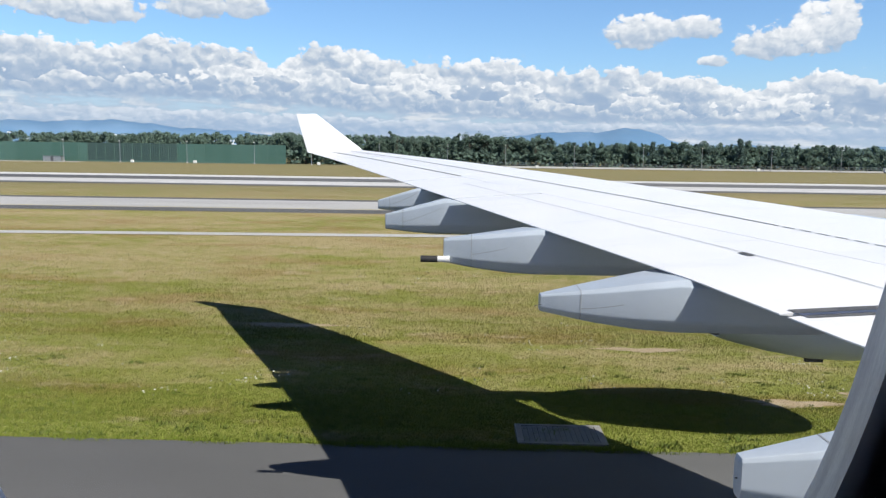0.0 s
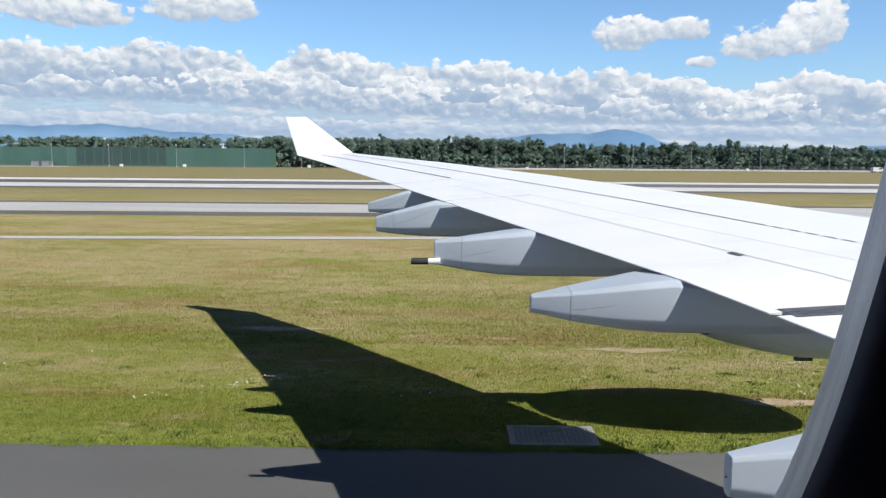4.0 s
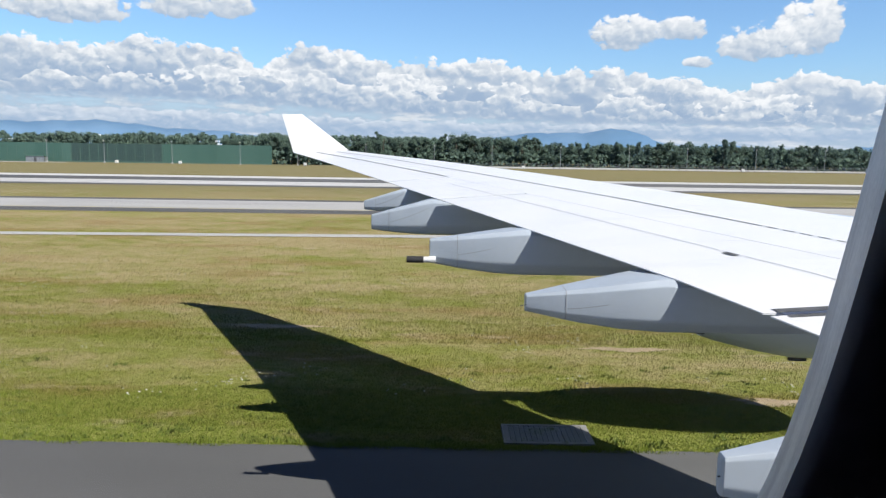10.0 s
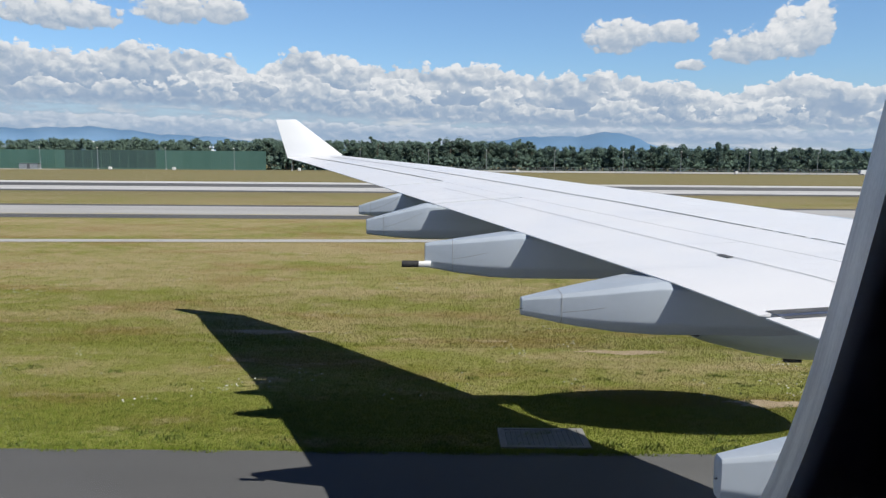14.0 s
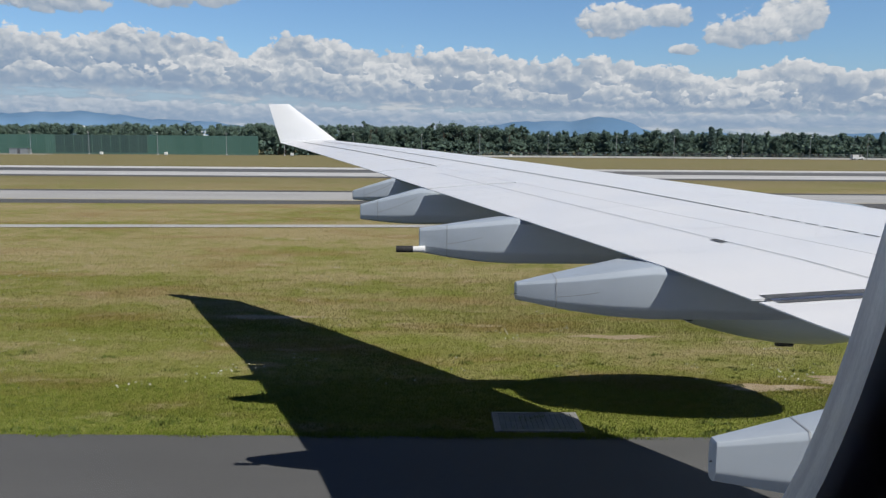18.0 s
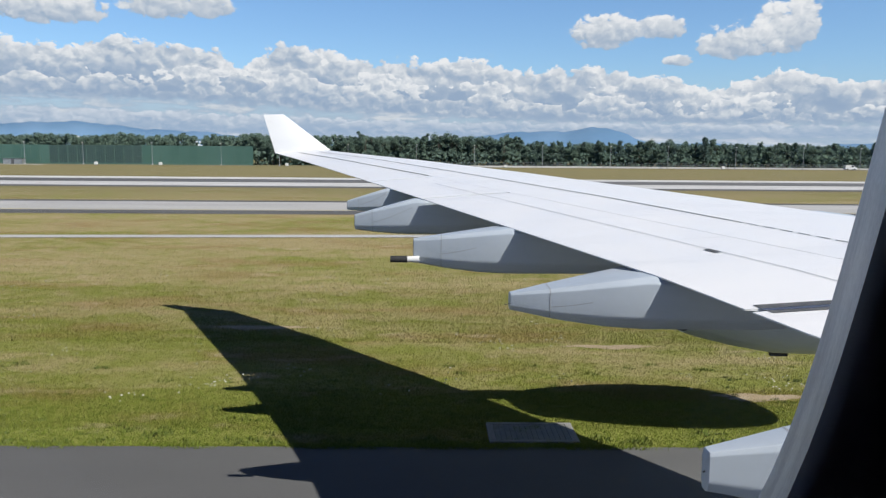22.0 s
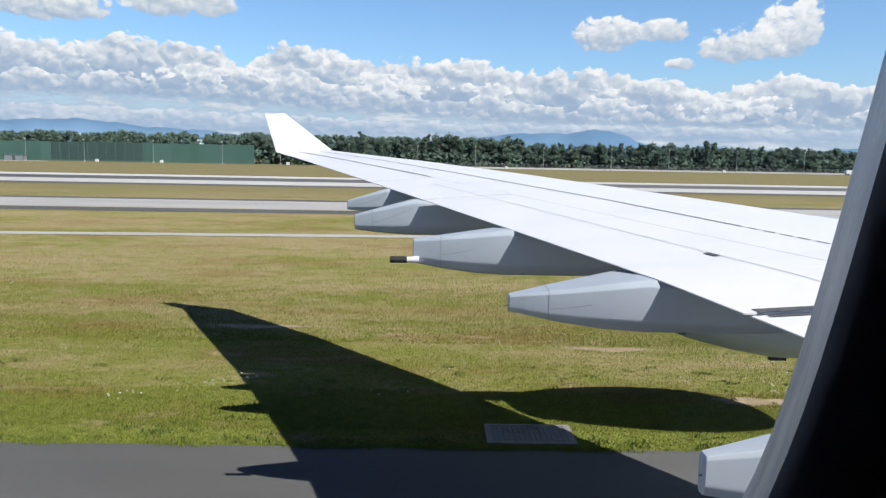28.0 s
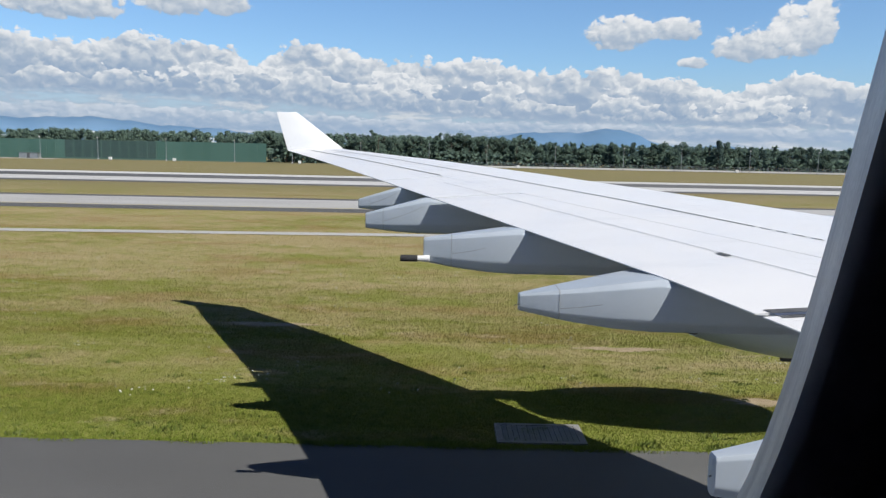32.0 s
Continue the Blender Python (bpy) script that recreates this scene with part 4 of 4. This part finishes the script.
def panel_mesh(nm, mat):
    bm = bmesh.new()
    n, w = 8, PW - 0.16
    front = []
    for k in range(n):
        x = -w / 2 + k * w / n
        d = -0.10 if k % 2 else -0.03
        front += [(x, d), (x + w / n, d)]
    outline = front + [(w / 2, 0.08), (-w / 2, 0.08)]
    loft(bm, [[(x, y, z) for x, y in outline] for z in (0.45, PH)])
    me = bpy.data.meshes.new(nm)
    bm.to_mesh(me)
    bm.free()
    me.materials.append(mat)
    return me


p_light, p_dark = panel_mesh("panel", M_WALL_L), panel_mesh("panel", M_WALL_D)
bm = box(bmesh.new(), -0.12, 0.12, -0.16, 0.16, 0, PH + 0.15)
post_me = bpy.data.meshes.new("post")
bm.to_mesh(post_me)
bm.free()
post_me.materials.append(M_POST)
bm = box(bmesh.new(), -PW / 2 + 0.1, PW / 2 - 0.1, -0.14, 0.14, 0, 0.52)
plinth_me = bpy.data.meshes.new("plinth")
bm.to_mesh(plinth_me)
bm.free()
plinth_me.materials.append(M_POST)
x = -300.0
while x < -76:
    dark = -166 < x < -126
    y = 340
    piece("panel", p_dark if dark else p_light, barrier, "", pose(x, y, 0))
    piece("post", post_me, barrier, "", pose(x - PW / 2, y, 0))
    piece("plinth", plinth_me, barrier, "", pose(x, y, 0))
    x += PW

# ---- masts, fence, far things ----
mast = thing("apron_lamp_post", (-230, 331, 0), "slim grey lamp post before the barrier and wood", "lamp post", "lamp posts along the perimeter road")
part("pole", rod(bmesh.new(), (0, 0, 0), (0, 0, 9.2), 0.13, 0.08, 8), M_STEEL, mast, "grey steel pole")
part("lamp_head", box(bmesh.new(), -0.22, 0.22, -0.75, 0.12, 9.1, 9.34, 0.05), M_WHITE, mast, "pale lamp head")
part("foot", box(bmesh.new(), -0.3, 0.3, -0.3, 0.3, 0, 0.5, 0.04), M_CONCRETE, mast, "concrete foot")
for k in range(1, 22):
    copy_thing(mast, pose(-230 + k * 27.5 + (k % 3) * 1.5, 331, 0))

fence = thing("perimeter_fence", (0, 0, 0), "pale perimeter fence with steel posts and low concrete plinth", "fence")
bm = box(bmesh.new(), -0.05, 0.05, -0.05, 0.05, 0, 2.3)
fpost = bpy.data.meshes.new("fence_post")
bm.to_mesh(fpost)
bm.free()
fpost.materials.append(M_STEEL)
bm = bmesh.new()
for k in range(12):
    box(bm, k * 0.5 + 0.02, k * 0.5 + 0.045, -0.012, 0.012, 0.6, 2.2)
for z in (0.7, 1.4, 2.15):
    box(bm, 0, 6.0, -0.02, 0.02, z, z + 0.05)
fmesh = bpy.data.meshes.new("fence_panel")
bm.to_mesh(fmesh)
bm.free()
fmesh.materials.append(M_STEEL)
bm = box(bmesh.new(), 0, 5.98, -0.12, 0.12, 0, 0.75)
fpl = bpy.data.meshes.new("fence_plinth")
bm.to_mesh(fpl)
bm.free()
fpl.materials.append(M_RUNWAY_C)
for k in range(80):
    x = -30 + 6 * k
    piece("fence_post", fpost, fence, "", pose(x, 333, 0))
    piece("fence_panel", fmesh, fence, "", pose(x, 333, 0))
    piece("plinth", fpl, fence, "", pose(x, 333, 0))
road = tagged(sheet("perimeter_road", [(-700, 324), (700, 324), (700, 329), (-700, 329)], 0.018, M_ASPHALT), "narrow asphalt perimeter road before the fence", "road", kind="structure")

chimney = thing("chimney_tower", (-112, 900, 0), "slim white tower rising behind the trees", "tower")
shaft = part("shaft", rod(bmesh.new(), (0, 0, 0), (0, 0, 25.5), 1.7, 1.4, 16), M_WHITE, chimney, "white round shaft", True)
part("band", rod(bmesh.new(), (0, 0, 22), (0, 0, 23.2), 1.52, 1.5, 16), M_SIGN_R, shaft, "red band")


def van(x, y, label, mat):
    v = thing("parked_van", (x, y, 0), label, "van", "vehicles on the perimeter road")
    bm = bmesh.new()
    loft(bm, [[(a, -0.95, b) for a, b in ((-2.5, 0.45), (2.4, 0.45), (2.5, 1.1), (1.7, 1.25), (1.1, 2.15), (-2.4, 2.2))], [(a, 0.95, b) for a, b in ((-2.5, 0.45), (2.4, 0.45), (2.5, 1.1), (1.7, 1.25), (1.1, 2.15), (-2.4, 2.2))]])
    body = part("body", bm, mat, v, "painted body")
    part("side_window", box(bmesh.new(), 0.0, 1.1, -0.965, -0.95, 1.35, 1.95), M_GLASSY, body, "dark side window")
    for wx in (-1.6, 1.5):
        part("wheel", rod(bmesh.new(), (wx, -1.0, 0.36), (wx, -0.78, 0.36), 0.36, sides=14), M_RUBBER, v, "black wheel")
        part("wheel", rod(bmesh.new(), (wx, 0.78, 0.36), (wx, 1.0, 0.36), 0.36, sides=14), M_RUBBER, v, "black wheel")


van(176, 326.5, "white van parked on the perimeter road", M_WHITE)
hut = thing("equipment_cabinet", (-178, 334, 0), "small grey equipment hut before the barrier", "hut")
hb = part("hut_body", box(bmesh.new(), -4, 4, -1.5, 1.5, 0, 2.3, 0.05), M_STEEL, hut, "grey walls")
part("hut_roof", box(bmesh.new(), -4.3, 4.3, -1.8, 1.8, 2.3, 2.6, 0.04), M_POST, hut, "flat dark roof")
part("hut_door", box(bmesh.new(), -0.6, 0.6, -1.53, -1.5, 0, 2.0), M_SEAM, hb, "dark door")
apron = tagged(sheet("apron", [(-215, 318), (-160, 318), (-162, 331), (-215, 331)], 0.022, M_CONCRETE), "pale concrete pad before the hut", "pavement", kind="structure")
for k, x in enumerate((-205, -138, -112, -60, 30, 120)):
    bx = thing("marker_box", (x, 322 - k % 2, 0), "small white marker box standing in the grass", "marker box", "marker boxes by the runway")
    part("box_body", box(bmesh.new(), -0.6, 0.6, -0.5, 0.5, 0.2, 1.3, 0.08), M_WHITE, bx, "white box")
    part("box_leg", box(bmesh.new(), -0.35, 0.35, -0.3, 0.3, 0, 0.2), M_STEEL, bx)

# ---- signs and things beside the taxiway ----
ys = thing("taxiway_sign", (-33.0, 21.6, float(lie(-33.0, 21.6))), "yellow taxiway sign on a pale concrete slab in the grass", "sign", turn=68)
part("slab", box(bmesh.new(), -1.2, 1.2, -0.75, 0.75, 0, 0.07, 0.01), M_CONCRETE, ys, "pale concrete slab")
part("sign_case", box(bmesh.new(), -0.9, 0.9, -0.09, 0.09, 0.18, 0.88, 0.02), M_SIGN_Y, ys, "yellow enamelled case")
yface = part("sign_panel", box(bmesh.new(), -0.82, 0.82, -0.098, -0.09, 0.26, 0.80), M_SIGN_Y, ys, "yellow face")
part("sign_mark", box(bmesh.new(), -0.45, -0.2, -0.104, -0.098, 0.36, 0.70), M_BLACKP, yface, "black bar")
part("sign_mark", box(bmesh.new(), 0.0, 0.35, -0.104, -0.098, 0.48, 0.58), M_BLACKP, yface, "black bar")
for x in (-0.6, 0.6):
    part("sign_leg", box(bmesh.new(), x - 0.05, x + 0.05, -0.05, 0.05, 0.06, 0.19), M_STEEL, ys, "short steel leg")


def red_sign(x, y, turn, label):
    s = thing("no_entry_sign", (x, y, float(lie(x, y))), label, "sign", "no entry signs", turn=turn)
    part("slab", box(bmesh.new(), -0.85, 0.85, -0.6, 0.45, 0, 0.07, 0.01), M_CONCRETE, s, "pale concrete slab")
    part("sign_case", box(bmesh.new(), -0.5, 0.5, -0.09, 0.09, 0.12, 0.76, 0.015), M_SEAM, s, "black case")
    face = part("sign_panel", box(bmesh.new(), -0.47, 0.47, -0.10, -0.09, 0.15, 0.73), M_SIGN_R, s, "red face")
    bm = bmesh.new()
    n = 40
    loft(bm, [[(r * math.cos(2 * math.pi * i / n), yy, 0.44 + r * math.sin(2 * math.pi * i / n)) for i in range(n)] for r, yy in ((0.125, -0.101), (0.125, -0.106), (0.185, -0.106), (0.185, -0.101))], cap=(False, False))
    part("white_ring", bm, M_WHITE, face, "white ring")
    part("white_bar", box(bmesh.new(), -0.115, 0.115, -0.106, -0.101, 0.405, 0.475), M_WHITE, face, "white bar")
    return s


red_sign(15.6, 23.0, -4, "red no-entry sign with white ring on a concrete slab")
red_sign(62.0, 44.0, 0, "red no-entry sign with a white ring on the grass island")
brd = thing("direction_sign", (68.0, 52.0, 0), "long orange sign on short legs on the grass island", "sign", turn=-20)
part("sign_case", box(bmesh.new(), -1.2, 1.2, -0.08, 0.08, 0.35, 0.95, 0.02), M_SIGN_Y, brd, "orange enamelled case")
for x in (-1.0, -0.35, 0.35, 1.0):
    part("sign_leg", box(bmesh.new(), x - 0.04, x + 0.04, -0.04, 0.04, 0, 0.36), M_STEEL, brd, "short steel leg")


def drain(x, y, label="rectangular iron drain grate in a pale concrete frame"):
    d = thing("drain_grate", (x, y, float(lie(x, y))), label, "drain", "drains beside the shoulder")
    bm = bmesh.new()
    box(bm, -0.90, 0.90, -0.55, -0.45, 0, 0.045, 0.006)
    box(bm, -0.90, 0.90, 0.45, 0.55, 0, 0.045, 0.006)
    box(bm, -0.90, -0.76, -0.45, 0.45, 0, 0.045, 0.006)
    box(bm, 0.76, 0.90, -0.45, 0.45, 0, 0.045, 0.006)
    part("concrete_frame", bm, M_KERB, d, "pale concrete frame")
    # no hollow here: a near-black slab paints the shade below the bars
    part("pit", box(bmesh.new(), -0.76, 0.76, -0.45, 0.45, 0.002, 0.020), M_DARK, d, "dark slab coloured as the shade below the bars")
    for k in range(14):
        xx = -0.702 + k * 0.108
        part("grate_bar", box(bmesh.new(), xx - 0.050, xx + 0.050, -0.45, 0.45, 0.021, 0.036), M_GRATE, d)
    return d


drain(2.05, 15.35)
for x in (-62.0, 23.6, 118.0):
    drain(x, 15.45)


def edge_light(x, y):
    e = thing("taxiway_light", (x, y, 0.03), "small red and white taxiway edge light on a yellow foot", "taxiway light", "taxiway edge lights")
    part("foot", rod(bmesh.new(), (0, 0, -0.012), (0, 0, 0.05), 0.20, 0.18, 16), M_SIGN_Y, e, "yellow ring foot")
    cone = part("cone", rod(bmesh.new(), (0, 0, 0.05), (0, 0, 0.20), 0.17, 0.08, 16), M_WHITE, e, "white cone with red patches")
    part("lens", rod(bmesh.new(), (0, 0, 0.20), (0, 0, 0.29), 0.07, 0.05, 12), M_GLASSY, cone, "dark lens")


for x, y in ((82.0, 10.8), (106.0, 10.8), (130.0, 10.8), (21.4, 36.0), (20.4, 47.0), (23.0, 60.0)):
    edge_light(x, y)
mh = thing("manhole_cover", (52.0, 36.0, 0), "round pale concrete manhole cover in the grass island", "manhole")
collar = part("collar", rod(bmesh.new(), (0, 0, 0), (0, 0, 0.06), 0.75, 0.72, 24), M_CONCRETE, mh, "pale concrete collar")
part("lid", rod(bmesh.new(), (0, 0, 0.06), (0, 0, 0.075), 0.42, 0.42, 24), M_GRATE, collar, "dark iron lid")

# bare sandy patches in the grass
def patch(x, y, rx, ry, seed):
    r = random.Random(seed)
    pts = []
    for i in range(36):
        a = 2 * math.pi * i / 36
        k = 1 + 0.28 * math.sin(3 * a + seed) + 0.16 * math.sin(7 * a + 2 * seed) + r.uniform(-0.1, 0.1)
        pts.append((x + rx * k * math.cos(a), y + ry * k * math.sin(a)))
    return tagged(sheet("bare_patch", pts, 0.008 + 0.001 * (seed % 5), M_SAND), "bare sandy patch in the meadow", "bare soil", kind="structure")


BARE = ((7.9, 17.9, 1.1, 0.30), (10.4, 18.6, 1.2, 0.35), (-31, 30, 2.0, 0.5), (14.0, 26.0, 1.5, 0.4), (19.0, 21.0, 1.2, 0.4), (5.6, 23.5, 1.3, 0.3), (-6.0, 26.5, 1.6, 0.35))
for i, (x, y, rx, ry) in enumerate(BARE):
    patch(x, y, rx, ry, i + 1)

# ---- meadow grass, too many blades to count ----
def blades(n, y0, y1, hmin, hmax, wmin, wmax, seed, slope=0.72, power=1.0, clump=None):
    r = np.random.default_rng(seed)
    y = y0 + (y1 - y0) * r.random(n) ** power
    x = (r.random(n) * 2 - 1) * (slope * y + 2)
    if clump:
        keep = (np.sin(x * clump + 1.3 * np.sin(y * clump * 1.7)) + np.sin(y * clump * 2.3 + x * 0.4) + r.normal(0, 0.5, n)) > 0.1
        x, y = x[keep], y[keep]
        n = len(x)
    keep = np.ones(n, dtype=bool)
    for bx, by, rx, ry in BARE:
        keep &= ((x - bx) / rx) ** 2 + ((y - by) / ry) ** 2 > 0.6 + 0.7 * r.random(n)
    x, y = x[keep], y[keep]
    n = len(x)
    h = hmin + (hmax - hmin) * r.random(n) ** 1.6
    w = wmin + (wmax - wmin) * r.random(n)
    a = r.random(n) * np.pi
    lx, ly = r.normal(0.10, 0.30, n) * h, r.normal(0, 0.30, n) * h
    cx, cy = np.cos(a) * w / 2, np.sin(a) * w / 2
    v = np.empty((n, 3, 3))
    z = lie(x, y)
    v[:, 0] = np.stack([x - cx, y - cy, z], 1)
    v[:, 1] = np.stack([x + cx, y + cy, z], 1)
    v[:, 2] = np.stack([x + lx, y + ly, z + h], 1)
    me = bpy.data.meshes.new("grass_blades")
    me.vertices.add(3 * n)
    me.vertices.foreach_set("co", v.reshape(-1))
    me.loops.add(3 * n)
    me.loops.foreach_set("vertex_index", np.arange(3 * n, dtype=np.int32))
    me.polygons.add(n)
    me.polygons.foreach_set("loop_start", np.arange(0, 3 * n, 3, dtype=np.int32))
    me.polygons.foreach_set("loop_total", np.full(n, 3, dtype=np.int32))
    me.update(calc_edges=True)
    return me


def meadow(nm, me, mat, label):
    me.materials.append(mat)
    return tagged(piece(nm, me), label, "grass", kind="stuff")


meadow("verge_grass", blades(110000, EDGE - 0.05, 18.5, 0.015, 0.060, 0.008, 0.022, 1, power=1.3), M_BLADE_G, "short fresh green grass along the shoulder's edge")
meadow("meadow_grass", blades(190000, 15.6, 36.0, 0.02, 0.075, 0.010, 0.026, 2, power=1.2), M_BLADE, "olive and straw coloured meadow grass")
meadow("tall_grass", blades(120000, 24.0, 66.0, 0.03, 0.10, 0.02, 0.05, 3, power=1.3), M_BLADE, "taller straw coloured meadow grass further out")
meadow("green_grass", blades(150000, 15.5, 42.0, 0.02, 0.075, 0.012, 0.028, 4, power=1.2, clump=0.42), M_BLADE_G, "green patches in the meadow")

meadow("seed_stalks", blades(12000, 17.5, 40.0, 0.10, 0.26, 0.007, 0.014, 6, power=1.2, clump=0.31), M_BLADE, "thin straw coloured seed stalks standing above the grass")

# ragged lip over the pavement's edge, and single weeds near it
meadow("edge_grass", blades(16000, EDGE - 0.16, EDGE + 0.12, 0.02, 0.11, 0.012, 0.030, 12, clump=2.3), M_BLADE_G, "ragged green grass hanging over the shoulder's edge")
wr = np.random.default_rng(21)
tufts = []
for k in range(170):
    cy = 14.75 + 6.5 * wr.random() ** 2.4
    cx = (wr.random() * 2 - 1) * 0.68 * cy
    size = wr.uniform(0.06, 0.20)
    for q in range(26):
        a, r_ = wr.random() * 6.283, size * wr.random() ** 0.6
        tufts.append((cx + r_ * math.cos(a) * 1.5, cy + r_ * math.sin(a), size * wr.uniform(0.20, 0.55), wr.uniform(0.012, 0.03), wr.random() * math.pi))
tv, tf = [], []
for x, y, h, w, a in tufts:
    o, z = len(tv), float(lie(x, y))
    tv += [(x - w * math.cos(a), y - w * math.sin(a), z), (x + w * math.cos(a), y + w * math.sin(a), z), (x + 0.4 * h * math.sin(a), y + 0.3 * h * math.cos(a), z + h)]
    tf.append((o, o + 1, o + 2))
tagged(piece("weeds", mesh_of("weeds", tv, tf, M_TUFT)), "scattered dark green weeds in the mown verge", "weeds", kind="stuff")

fr = random.Random(9)
fv, ff = [], []
for k in range(90):
    cy = 17 + 38 * fr.random() ** 1.3
    cx = fr.uniform(-0.66, 0.66) * cy
    for q in range(fr.randint(2, 9)):
        x, y, z, s = cx + fr.gauss(0, 0.28), cy + fr.gauss(0, 0.35), fr.uniform(0.14, 0.34), fr.uniform(0.012, 0.030)
        z += float(lie(x, y))
        o = len(fv)
        fv += [(x + s * math.cos(a), y + s * math.sin(a), z + 0.012 * math.sin(2 * a)) for a in [i * math.pi / 3 for i in range(6)]]
        ff.append(tuple(range(o, o + 6)))
tagged(piece("meadow_flowers", mesh_of("meadow_flowers", fv, ff, M_FLOWER)), "scattered clusters of small white meadow flowers", "flowers", kind="stuff")
